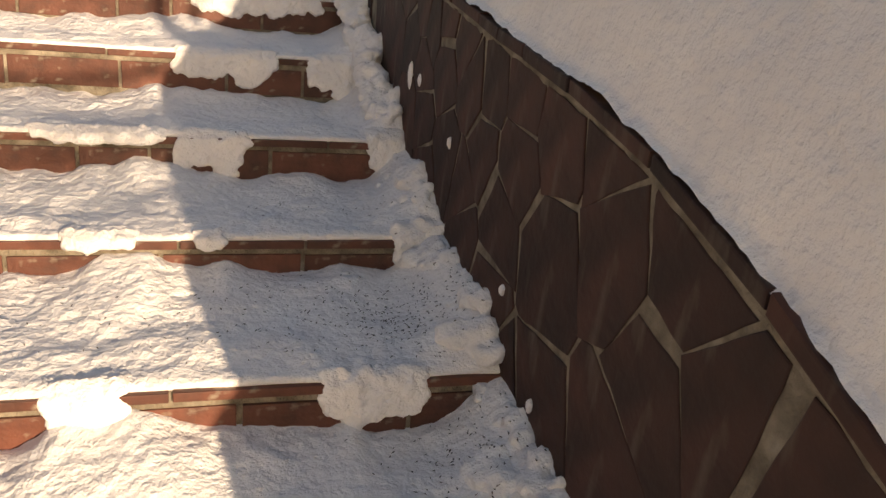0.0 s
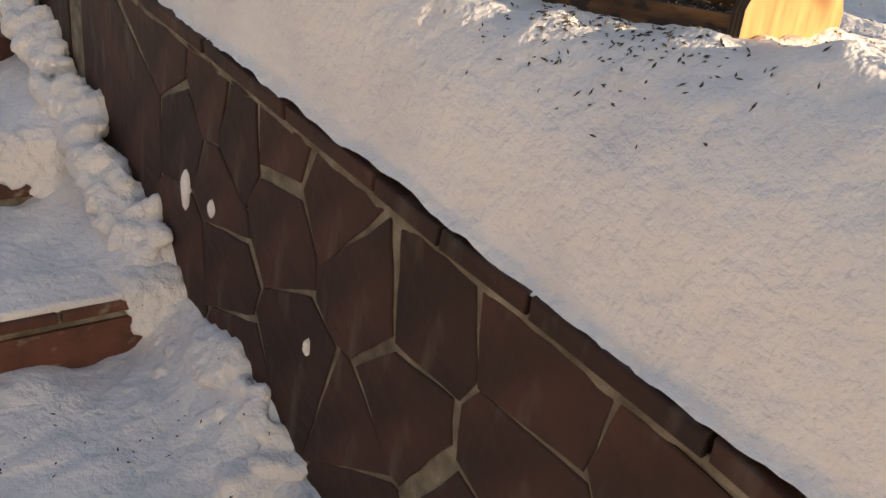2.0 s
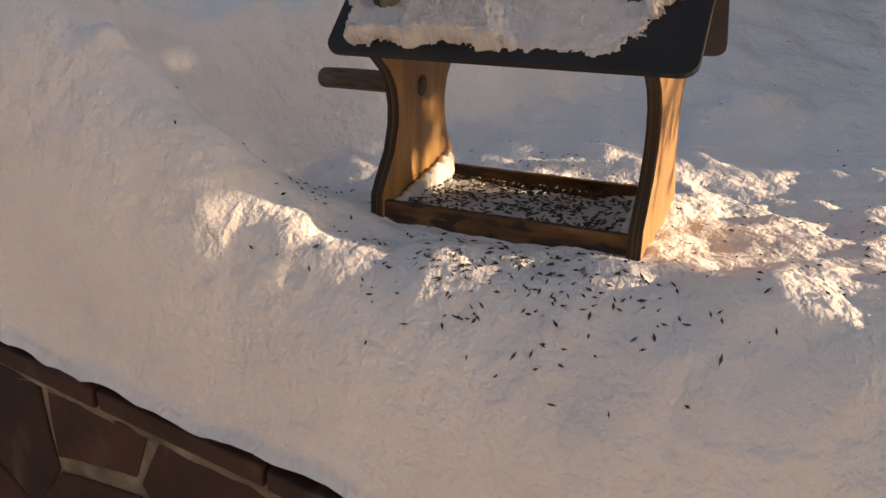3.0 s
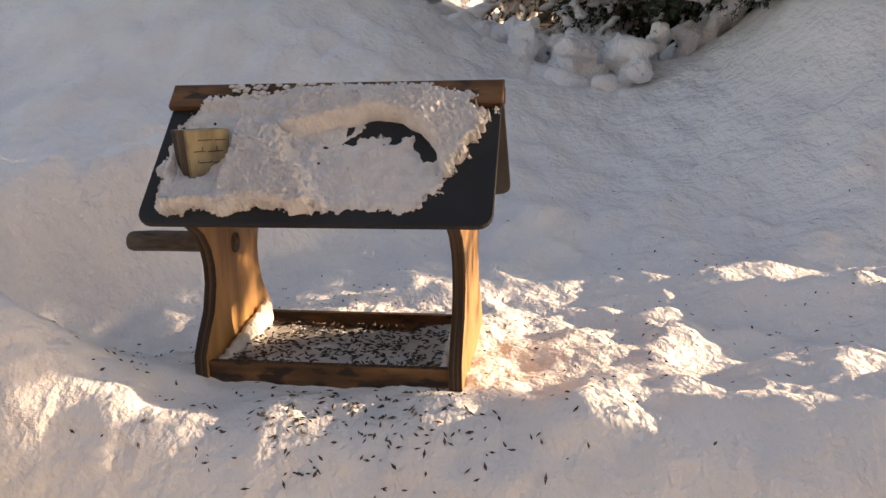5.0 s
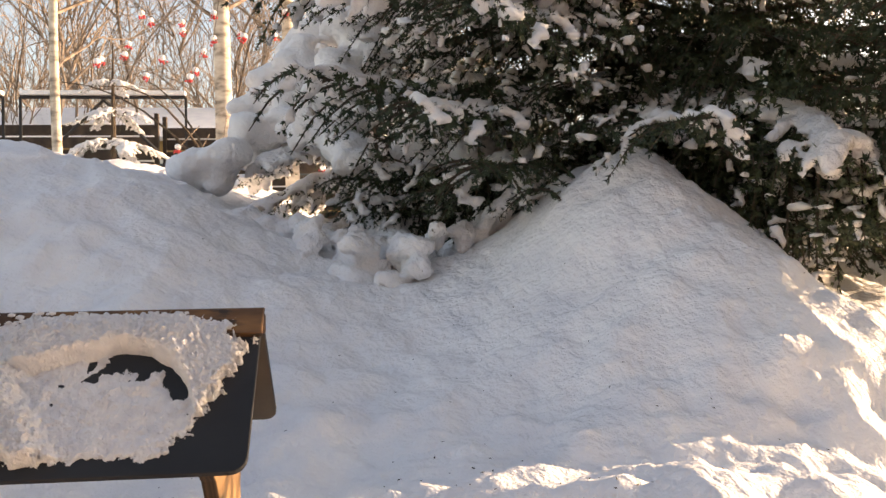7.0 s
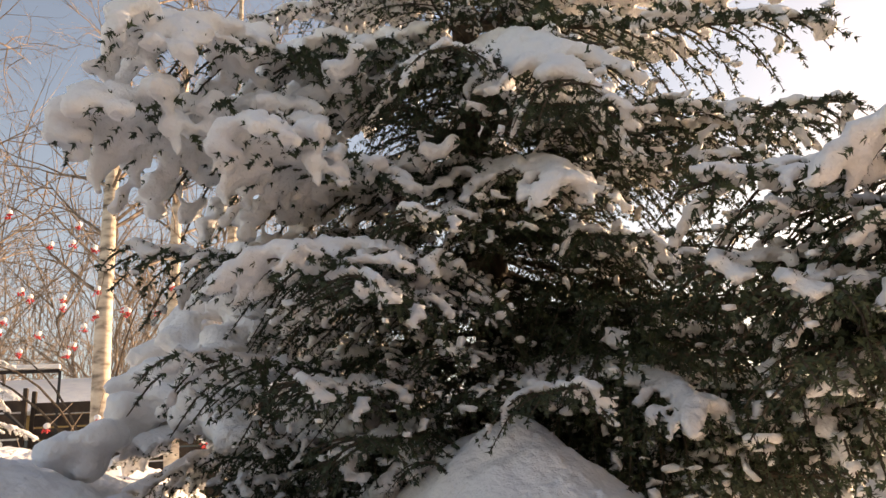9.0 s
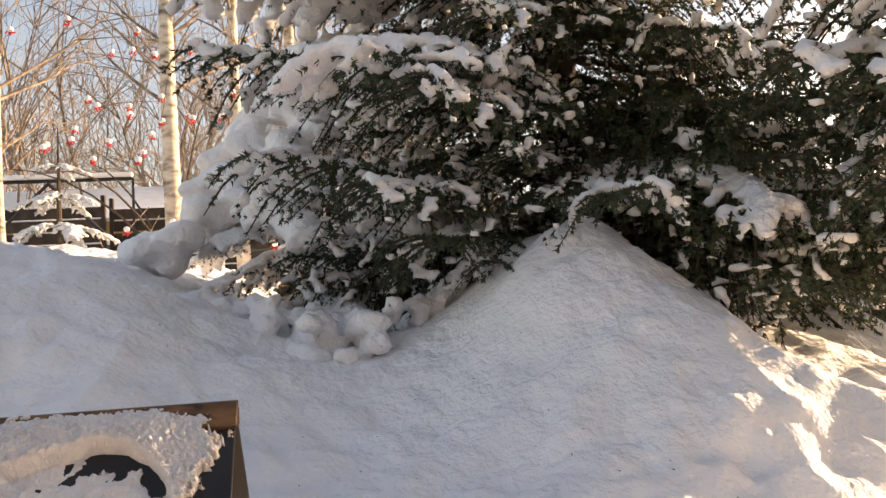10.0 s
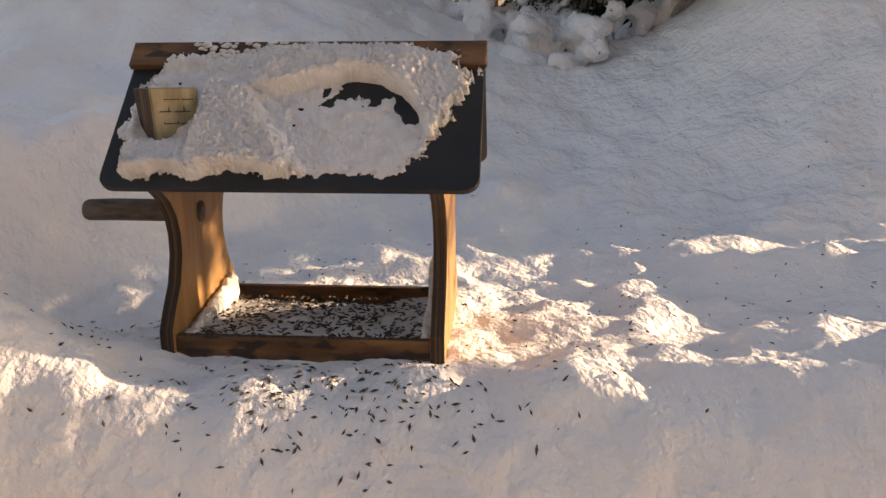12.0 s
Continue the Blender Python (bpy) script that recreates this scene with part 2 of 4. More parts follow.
def ground_z(x, y):
    """Height of the snow on the bed beyond the stone wall."""
    # the drop towards -y, mostly unseen, is shaped to let low sun in
    z = 1.135 - smooth(-0.8, -3.0, y) * smooth(1.35, 0.75, x) - smooth(-2.1, -4.0, y) * smooth(0.75, 1.35, x) * smooth(3.2, 2.4, x) + crest(y) * smooth(0.75, 3.0, x)
    z += bump(x, y, 2.1, -1.18, 0.7, 0.42, 0.24) - bump(x, y, 3.5, -0.95, 0.6, 0.75, 0.5)
    z += 0.25 * smooth(3.2, 6.5, x) * smooth(-1.0, 0.2, y)
    z += bump(x, y, 0.30, -0.72, 0.17, 0.4, 0.05)
    z += bump(x, y, 0.72, -0.66, 0.13, 0.22, 0.08) - bump(x, y, 0.5, -0.5, 0.1, 0.14, 0.045)
    alcove = y - (0.84 - 0.6 * max(0.0, x - 0.42)) + 0.03 * noise.noise(Vector((x * 5, y * 5, 2)))
    z += 0.27 * smooth(0.0, 0.17, alcove) * smooth(1.9, 0.8, x) * smooth(0.1, 0.35, x)
    z += 0.30 * smooth(0.25 + 0.9 * max(0.0, x - 0.08), 0.98, y) * smooth(0.36, 0.12, x)
    z += bump(x, y, 1.42, -1.45, 0.34, 0.5, 0.10)
    z -= bump(x, y, 0.5, 0.68, 0.16, 0.14, 0.05)
    edge = coping_z(y) + 0.003 + 0.009 * smooth(-0.016, 0.0, x)
    k = 1 - math.exp(-max(0.0, x - 0.004) / 0.06)
    z = edge + (z - edge) * (0.28 * smooth(0.0, 0.03, x) + 0.72 * k)
    z += 0.02 * smooth(0.25, 0.02, x) * smooth(0.0, 0.03, x) * noise.fractal(Vector((x * 6, y * 11, 1.3)), 0.8, 2.0, 3)
    s = smooth(0.02, 0.2, x) * (1 - 0.8 * bump(x, y, 0.34, 0.235, 0.35, 0.4, 1.0))
    z += s * 0.05 * noise.fractal(Vector((x * 2.6, y * 2.2, 3.1)), 0.9, 2.0, 4)
    z += (0.25 + 0.75 * s) * 0.026 * noise.fractal(Vector((x * 6.3, y * 6.3, 11.7)), 1.0, 2.0, 2)
    z += (0.7 + 0.3 * s) * 0.015 * noise.fractal(Vector((x * 12, y * 13, 7.7)), 0.8, 2.0, 4)
    return z


def snow_ground():
    xs = [-0.014, -0.007, 0.0, 0.006, 0.012, 0.02, 0.03, 0.04, 0.052]
    while xs[-1] < 60:
        x = xs[-1]
        xs.append(x + (0.014 if x < 1.3 else 0.03 if x < 4.2 else 0.12 * (1 + (x - 4.2) * 0.6)))
    ys = [0.0]
    while ys[-1] < 60:
        y = ys[-1]
        ys.append(y + (0.016 if y < 1.6 else 0.035 if y < 3 else 0.12 * (1 + (y - 3) * 0.6)))
    ys = [-y for y in ys[:0:-1]] + ys
    verts = [(x, y, ground_z(x, y)) for x in xs for y in ys]
    m = len(ys)
    faces = [(i * m + j, (i + 1) * m + j, (i + 1) * m + j + 1, i * m + j + 1) for i in range(len(xs) - 1) for j in range(m - 1)]
    me = bpy.data.meshes.new("ground")
    me.from_pydata(verts, [], faces)
    me.polygons.foreach_set("use_smooth", [True] * len(faces))
    me.materials.append(SNOW)
    return tagged(new("ground", me), "deep uneven white snow with scattered husks", "snow", kind="structure")


snow_ground()


# ---- steps ----
NOSES = [(-1.85, -0.52), (-1.23, -0.345), (-0.615, -0.175), (0.0, 0.0), (0.63, 0.147), (1.2, 0.335), (1.78, 0.56), (2.36, 0.78), (2.95, 1.0)]


def brick_mesh(name, sx, sy, sz):
    bm = bmesh.new()
    box(bm, (0, 0, 0), (sx, sy, sz), 0.0025)
    return finish(name, bm, BRICK)


def stair():
    rnd = random.Random(4)
    tiles = [brick_mesh("tile", w, 0.1, 0.024) for w in (0.43, 0.36, 0.29)]
    for k, ((y0, z0), (y1, z1)) in enumerate(zip(NOSES, NOSES[1:])):
        bm = bmesh.new()
        box(bm, (-3.4, y0 + 0.012, z0 - 0.9), (-0.001, y1 + 0.05, z0 - 0.003))
        step = tagged(new("step", finish("step", bm, MORTAR)), "brown tiled garden step with mortar joints", "step", "steps", "structure")
        x = 0.0
        while x > -2.6:
            w = rnd.choice((0, 1, 2))
            sx = (0.43, 0.36, 0.29)[w]
            o = new("tile", tiles[w])
            o.parent = step
            o.location = (x - sx - 0.004, y0 + rnd.uniform(-0.003, 0.002), z0 - 0.024 + rnd.uniform(-0.002, 0.001))
            x -= sx + 0.009
        h = min(0.13, z0 - NOSES[max(0, k - 1)][1] + 0.01 if k else 0.13)
        riser = [brick_mesh("brick", w, 0.02, h - 0.022) for w in (0.40, 0.30, 0.22)]
        x = -rnd.random() * 0.1
        while x > -2.6:
            w = rnd.choice((0, 0, 1, 2))
            sx = (0.40, 0.30, 0.22)[w]
            o = new("brick", riser[w])
            o.parent = step
            o.location = (min(x, -0.003) - sx - 0.004, y0 + 0.004 + rnd.uniform(-0.002, 0.002), z0 - 0.022 - h + rnd.uniform(-0.003, 0.002))
            o.rotation_euler = (0, radians(rnd.uniform(-0.6, 0.6)), 0)
            x -= sx + 0.013


def tread_snow(k):
    """Trodden snow on one tread, thin at the nosing and banked against the next riser."""
    (y0, z0), (y1, z1) = NOSES[k], NOSES[k + 1]
    xs = [-2.6 + 0.016 * i for i in range(int(2.598 / 0.016) + 1)]
    ny = 34
    verts, faces = [], []
    for x in xs:
        back = 0.058 + 0.045 * noise.noise(Vector((x * 4.3, k * 7.1, 0.4))) + 0.022 * noise.noise(Vector((x * 11, k * 3.1, 0.9)))
        side = 0.105 * math.exp(-((x - 0.01) / 0.13) ** 2)
        back += 0.05 * math.exp(-((x + 0.9) / 0.2) ** 2)
        lip = 0.006 + 0.01 * noise.noise(Vector((x * 6, k * 5.0, 2.2)))
        for j in range(ny + 1):
            u = j / ny
            y = y0 + 0.004 + max(0.0, lip) + (y1 + 0.008 - y0 - lip) * u
            h = 0.016 + 0.012 * smooth(0, 0.25, u) + (back - 0.028) * smooth(0.35, 1.0, u)
            h += side * smooth(0.0, 0.2, u + 0.1 * noise.noise(Vector((x * 20, k, 3))))
            h *= smooth(-0.02, 0.035, u) ** 0.5
            h += smooth(0.02, 0.12, u) * (0.012 * noise.fractal(Vector((x * 7, y * 7, k)), 0.9, 2.0, 3) + 0.006 * noise.fractal(Vector((x * 30, y * 30, k)), 0.8, 2.0, 3))
            verts.append((x, y, z0 + max(0.001, h)))
    m = ny + 1
    for i in range(len(xs) - 1):
        for j in range(ny):
            faces.append((i * m + j, (i + 1) * m + j, (i + 1) * m + j + 1, i * m + j + 1))
    base = len(verts)
    for i in range(len(xs)):
        v = verts[i * m]
        verts.append((v[0], v[1] + 0.006, z0 - 0.004))
    for i in range(len(xs) - 1):
        faces.append((i * m, base + i, base + i + 1, (i + 1) * m))
    me = bpy.data.meshes.new("tread_snow")
    me.from_pydata(verts, [], faces)
    me.polygons.foreach_set("use_smooth", [True] * len(faces))
    me.materials.append(SNOW)
    tagged(new("tread_snow", me), "trodden white snow lying on a tiled step", "snow", "snow on the steps", "stuff")


def clump(k, xc, half, drop, top=0.02):
    """Snow hanging over a nosing."""
    rnd = random.Random(int(k * 100 + abs(xc) * 1000))
    y0, z0 = NOSES[k]
    bm = bmesh.new()
    n = max(4, int(half / 0.009))
    for i in range(n):
        x = xc - half + 2 * half * (i + 0.5) / n
        w = 0.5 + 0.5 * noise.noise(Vector((x * 17, k * 3.7, 0.5))) + 0.35 * (1 - abs(2 * (i + 0.5) / n - 1))
        d = drop * min(1.1, max(0.12, w))
        m = max(2, int(d / 0.016))
        for j in range(m + 1):
            q = j / m
            r = 0.028 * rnd.uniform(0.8, 1.2) * (1 - 0.3 * q)
            x2 = min(-0.6 * r - 0.004, x + rnd.uniform(-0.012, 0.012))
            blob(bm, (x2, y0 + 0.010 - 0.008 * q + (0.02 if j == 0 else 0), z0 + top * 0.3 - d * q), (r * 1.2, max(0.017, r * rnd.uniform(0.6, 0.9)), r), 1)
        blob(bm, (min(-0.03, x), y0 + 0.06, z0 + top * 0.4), (0.035, 0.06, 0.02), 1)
    me = melted("snow_clump", bm, 0.008, 0.007, 30, 3)
    tagged(new("snow_clump", me), "lumpy white snow hanging over a step edge", "snow", "snow clumps")


def wall_snow():
    """Snow clinging to the foot of the wall beside the upper steps, and single flakes on its face."""
    rnd = random.Random(8)
    bm = bmesh.new()
    for i in range(110):
        q = i / 109
        y = 1.28 + 1.15 * q
        z = curve(y, (1.2, 1.78, 2.36), (0.36, 0.60, 0.85))
        k = rnd.random()
        blob(bm, (-0.012 - 0.1 * k, y, z + (1 - k) * rnd.uniform(0.0, 0.1) - 0.02), (0.045 * rnd.uniform(0.6, 1.2), 0.035 * rnd.uniform(0.6, 1.6), 0.035 * rnd.uniform(0.6, 1.5)), 1)
    tagged(new("snow_bank", melted("snow_bank", bm, 0.0095, 0.012, 22, 5)), "clotted snow frozen to the foot of the wall", "snow", "snow clumps")
    # rounded lumps where the treads meet the wall
    for (y0, z0), (y1, z1) in zip(NOSES[1:5], NOSES[2:6]):
        bm = bmesh.new()
        for i in range(34):
            q = (i + rnd.random()) / 34
            k = rnd.random() ** 1.6
            r = rnd.uniform(0.026, 0.052) * (0.8 + 0.35 * math.sin(q * 9 + z0 * 20))
            blob(bm, (-0.008 - 0.115 * k, y0 + 0.015 + (y1 - y0) * q, z0 + 0.045 + 0.10 * (1 - k) * smooth(0.0, 0.2, q) + 0.06 * smooth(0.7, 1.0, q) * rnd.random()), (r * 1.3, r * 1.3, r), 1)
        tagged(new("snow_bank", melted("snow_bank", bm, 0.0095, 0.012, 18, 4)), "rounded snow heaped where a tread meets the wall", "snow", "snow clumps")
    for y, z, a, b in ((0.05, 0.215, 0.012, 0.016), (1.04, 0.60, 0.014, 0.022), (1.18, 0.60, 0.02, 0.05), (-0.2, 0.03, 0.012, 0.02), (-0.33, -0.04, 0.04, 0.014), (0.62, 0.47, 0.006, 0.02)):
        bm = bmesh.new()
        blob(bm, (-0.012, y, z), (0.012, a, b), 2)
        blob(bm, (-0.010, y + a * 0.4, z - b * 0.5), (0.009, a * 0.7, b * 0.7), 2)
        tagged(new("snow_fleck", melted("snow_fleck", bm, 0.004, 0.002, 60, 2)), "small lump of snow stuck to the wall", "snow", "snow flecks")


# ---- the stone wall ----
CELLS = [(0.28, 0.70), (0.47, 0.66), (0.08, 0.70), (0.33, 0.49), (0.07, 0.55), (-0.17, 0.66), (-0.19, 0.38), (0.17, 0.35), (0.41, 0.24), (0.2, 0.15), (0.47, 0.37),
         (-0.38, 0.69), (-0.45, 0.50), (1.02, 0.63), (0.74, 0.68), (0.56, 0.77), (0.75, 0.83), (1.21, 0.72), (1.46, 0.72), (0.66, 0.42), (0.91, 0.27), (-0.70, 0.54),
         (-0.64, 0.30), (-0.83, 0.38), (-0.24, 0.03), (-0.52, 0.12), (1.3, 0.9), (1.05, 0.86), (0.92, 0.8), (1.0, 0.5), (1.18, 0.48), (-1.02, 0.33), (-0.95, 0.1), (0.02, -0.05)]


def clip(poly, px, py, nx, ny):
    out = []
    for (ax, ay), (bx, by) in zip(poly, poly[1:] + poly[:1]):
        da, db = (ax - px) * nx + (ay - py) * ny, (bx - px) * nx + (by - py) * ny
        if da <= 0:
            out.append((ax, ay))
        if da * db < 0:
            t = da / (da - db)
            out.append((ax + (bx - ax) * t, ay + (by - ay) * t))
    return out


def stone_wall():
    rnd = random.Random(11)
    bm = bmesh.new()
    top = [(y, coping_z(y) - 0.03) for y in (4.0, 1.27, 0.67, 0.25, -0.1, -0.285, -0.53, -0.75, -0.9, -1.11, -2.6)]
    prism(bm, [(-2.6, -1.6), (4.0, -1.6)] + top, "x", -0.0065, 0.28)
    wall = tagged(new("wall_stone", finish("wall_stone", bm, MORTAR)), "low retaining wall clad in dark red-brown crazy paving", "wall", kind="structure")
    seeds = list(CELLS)
    for i in range(60):
        y, z = rnd.uniform(-2.4, 3.4), rnd.uniform(-0.7, 1.2)
        if z < coping_z(y) - 0.1 and all((y - a) ** 2 + (z - b) ** 2 > 0.055 for a, b in seeds):
            seeds.append((y, z))
    for y, z in seeds:
        poly = [(y - 0.45, z - 0.45), (y + 0.45, z - 0.45), (y + 0.45, z + 0.45), (y - 0.45, z + 0.45)]
        for a, b in seeds:
            if (a, b) == (y, z) or abs(a - y) + abs(b - z) > 1.4:
                continue
            dx, dz = a - y, b - z
            d = math.hypot(dx, dz)
            gap = 0.0025 + 0.034 * noise.noise(Vector(((a + y) * 9, (b + z) * 9, 1.0))) ** 2
            q = 0.5 - gap / d
            turn = radians(3.5 + 5 * noise.noise(Vector(((a + y) * 5, (b + z) * 5, 7.0)))) * (1 if (a, b) > (y, z) else -1) * 0.6
            lean = radians(16 * noise.noise(Vector(((a + y) * 7, (b + z) * 7, 4.0)))) + turn
            nx, nz = dx / d * math.cos(lean) - dz / d * math.sin(lean), dx / d * math.sin(lean) + dz / d * math.cos(lean)
            poly = clip(poly, y + dx * q, z + dz * q, nx, nz)
        for ya, yb in ((-2.6, -1.1), (-1.1, -0.5), (-0.5, 0.0), (0.0, 4.0)):
            if max(p[0] for p in poly) > ya and min(p[0] for p in poly) < yb:
                s = (coping_z(yb) - coping_z(ya)) / (yb - ya)
                n = math.hypot(s, 1)
                poly = clip(poly, ya, coping_z(ya) - 0.044, -s / n, 1 / n)
                if not poly:
                    break
        if len(poly) < 3:
            continue
        ring = []
        for (ax, ay), (bx, by) in zip(poly, poly[1:] + poly[:1]):
            n = max(1, int(math.hypot(bx - ax, by - ay) / 0.035))
            for i in range(n):
                px, py = ax + (bx - ax) * i / n, ay + (by - ay) * i / n
                w = Vector((px * 16, py * 16, 2.0))
                k = 0.005
                ring.append((px - y + k * noise.noise(w), py - z + k * noise.noise(w + Vector((9, 4, 1)))))
        bm = bmesh.new()
        prism(bm, ring, "x", -0.0075 - rnd.uniform(0, 0.003), 0.004)
        front = [f for f in bm.faces if f.normal.x < -0.9]
        bmesh.ops.inset_region(bm, faces=front, thickness=0.003, depth=0.0015)
        o = new("stone", finish("stone", bm, STONE))
        o.parent = wall
        o.location = (0, y, z)
    # coping slabs
    y = -2.5
    while y < 3.6:
        w = rnd.uniform(0.16, 0.42)
        z0, z1 = coping_z(y + 0.004), coping_z(y + w - 0.004)
        bm = bmesh.new()
        prism(bm, [(y + 0.004, z0 - 0.03), (y + w - 0.004, z1 - 0.03), (y + w - 0.004, z1), (y + 0.004, z0)], "x", -0.016 - rnd.uniform(0, 0.006), 0.26, 0.004)
        for v in bm.verts:
            v.co += Vector((0.004 * noise.noise(v.co * 30), 0, 0.004 * noise.noise(v.co * 25 + Vector((3, 3, 3)))))
        o = new("coping_slab", finish("coping_slab", bm, STONE))
        o.parent = wall
        y += w
    # mortar bed under the coping
    bm = bmesh.new()
    ys = [-2.5 + 0.03 * i for i in range(204)]
    rows = []
    for y in ys:
        d = 0.006 + 0.02 * noise.noise(Vector((y * 9, 1, 1))) + 0.018 * noise.noise(Vector((y * 40, 2, 1)))
        zc = coping_z(y) - 0.03
        rows.append([bm.verts.new((-0.007, y, zc - 0.012 - d)), bm.verts.new((-0.012 - 0.004 * noise.noise(Vector((y * 30, 5, 5))), y, zc - 0.012 - d * 0.4)), bm.verts.new((-0.009, y, zc + 0.002))])
    for a, b in zip(rows, rows[1:]):
        for i in range(2):
            bm.faces.new((a[i], a[i + 1], b[i + 1], b[i]))
    part("mortar_bed", bm, MORTAR, wall, "crumbling grey-brown mortar", True)


# ---- bird feeder ----
FEEDER = pose(0.355, 0.235, 1.147, 0, 0, 0.6)


def feeder():
    t = thing("bird_feeder", FEEDER, "small plywood bird feeder with a snowy black gabled roof", "bird feeder")
    side = [(-0.124, -0.03), (0.124, -0.03), (0.124, 0.022), (0.110, 0.045), (0.086, 0.078), (0.074, 0.115), (0.074, 0.142), (0.082, 0.168), (0.100, 0.192), (0.126, 0.210), (0.145, 0.228), (0.0, 0.374)]
    side += [(-x, z) for x, z in side[10:1:-1]]
    side = [(x + 0.014 if x > 0 and z < 0.2 else x, z) for x, z in side]
    for s in (-1, 1):
        bm = bmesh.new()
        prism(bm, side, "y", s * 0.181 - 0.0095, s * 0.181 + 0.0095, 0.002)
        bm.normal_update()
        for f in bm.faces:
            f.material_index = 0 if abs(f.normal.y) > 0.8 else 1
        part("side_panel", bm, (PLY, PLYEDGE), t, "varnished plywood panel with a curved waist")
    for s in (-1, 1):
        ang = math.atan2(0.171, 0.170)
        bm = bmesh.new()
        w = 0.231
        r = 0.02
        out = [(-0.236, 0), (0.240, 0)]
        for cx, a0 in ((0.235 - r, 0), (-0.236 + r, 90)):
            for i in range(5):
                a = radians(a0 + 22.5 * i)
                out.append((cx + r * math.cos(a), w - r + r * math.sin(a)))
        prism(bm, out, "z", 0.0, 0.009, 0.0015)
        m = Matrix(((0, s * math.cos(ang), s * math.sin(ang), 0), (1, 0, 0, 0), (0, -math.sin(ang), math.cos(ang), 0.378), (0, 0, 0, 1)))
        bm.transform(m)
        bmesh.ops.recalc_face_normals(bm, faces=bm.faces)
        part("roof_panel", bm, BLACK, t, "black painted roof board")
    bm = bmesh.new()
    box(bm, (-0.006, -0.239, 0.362), (0.012, 0.243, 0.388), 0.003)
    prism(bm, [(-0.002, 0.389), (-0.030, 0.361), (-0.036, 0.367), (-0.010, 0.397), (0.006, 0.397)], "y", -0.239, 0.243, 0.002)
    part("ridge_board", bm, RIDGE, t, "worn orange-brown ridge board with flaked varnish")
    for s in (-1, 1):
        bm = bmesh.new()
        box(bm, (s * 0.118 + 0.007 - 0.006, -0.172, -0.02), (s * 0.118 + 0.013, 0.172, 0.014 if s < 0 else 0.02), 0.002)
        bm.normal_update()
        for f in bm.faces:
            f.material_index = 1 if f.normal.z > 0.5 else 0
        part("tray_rail", bm, (RIDGE, PLYEDGE), t, "dark weathered wooden rail")
    bm = bmesh.new()
    box(bm, (-0.103, -0.172, -0.016), (0.117, 0.172, -0.006), 0.001)
    part("tray_floor", bm, PLY, t)
    bm = bmesh.new()
    tube(bm, [(0, 0.17, 0.162), (0, 0.25, 0.163), (0.001, 0.30, 0.163), (0.001, 0.338, 0.162), (0.001, 0.343, 0.162)], [0.0155, 0.016, 0.016, 0.0155, 0.013], 16)
    part("perch", bm, STICKW, t, "grey bark-covered perch stick", True)
    # the little chimney block on the near slope
    bm = bmesh.new()
    lo = [(-0.075, 0.140), (-0.075, 0.188), (-0.112, 0.188), (-0.112, 0.140)]
    hi = [(-0.070, 0.132), (-0.070, 0.197), (-0.120, 0.197), (-0.120, 0.132)]
    v0 = [bm.verts.new((x, y, 0.262)) for x, y in lo]
    v1 = [bm.verts.new((x, y, 0.338)) for x, y in hi]
    bm.faces.new(v0)
    bm.faces.new(v1)
    for i in range(4):
        bm.faces.new((v0[i], v0[(i + 1) % 4], v1[(i + 1) % 4], v1[i]))
    bmesh.ops.recalc_face_normals(bm, faces=bm.faces)
    bmesh.ops.bevel(bm, geom=list(bm.edges), offset=0.0015, segments=2, affect="EDGES")
    bm.normal_update()
    for f in bm.faces:
        f.material_index = 1 if f.normal.y > 0.7 or f.normal.y < -0.7 else 0
    bm.transform(Matrix.Translation((-0.1, 0.166, 0)) @ Matrix.Rotation(radians(48), 4, "Z") @ Matrix.Translation((0.095, -0.164, 0.0)))
    ch = part("chimney", bm, (CHIM, PLYEDGE), t, "pale plywood chimney block with scored brick lines")
    for u0, w0, u1, w1 in ((0.146, 0.316, 0.160, 0.316), (0.165, 0.3165, 0.184, 0.3165), (0.150, 0.301, 0.170, 0.301), (0.175, 0.3015, 0.190, 0.3015), (0.152, 0.286, 0.163, 0.286), (0.167, 0.2865, 0.182, 0.2865),
                           (0.158, 0.301, 0.158, 0.316), (0.178, 0.301, 0.178, 0.316), (0.166, 0.286, 0.166, 0.301), (0.172, 0.274, 0.172, 0.286), (0.184, 0.286, 0.184, 0.301)):
        bm = bmesh.new()
        u0, u1, w0, w1 = u0 - 0.006, u1 - 0.006, w0 + 0.008, w1 + 0.008
        xa = -0.1122 - (w0 - 0.276) / 0.062 * 0.008
        box(bm, (xa - 0.0012, min(u0, u1) - 0.0006, min(w0, w1) - 0.0006), (xa + 0.003, max(u0, u1) + 0.0006, max(w0, w1) + 0.0006))
        bm.transform(Matrix.Translation((-0.1, 0.166, 0)) @ Matrix.Rotation(radians(48), 4, "Z") @ Matrix.Translation((0.095, -0.164, 0.0)))
        part("scored_line", bm, PLYEDGE, ch)
    return t


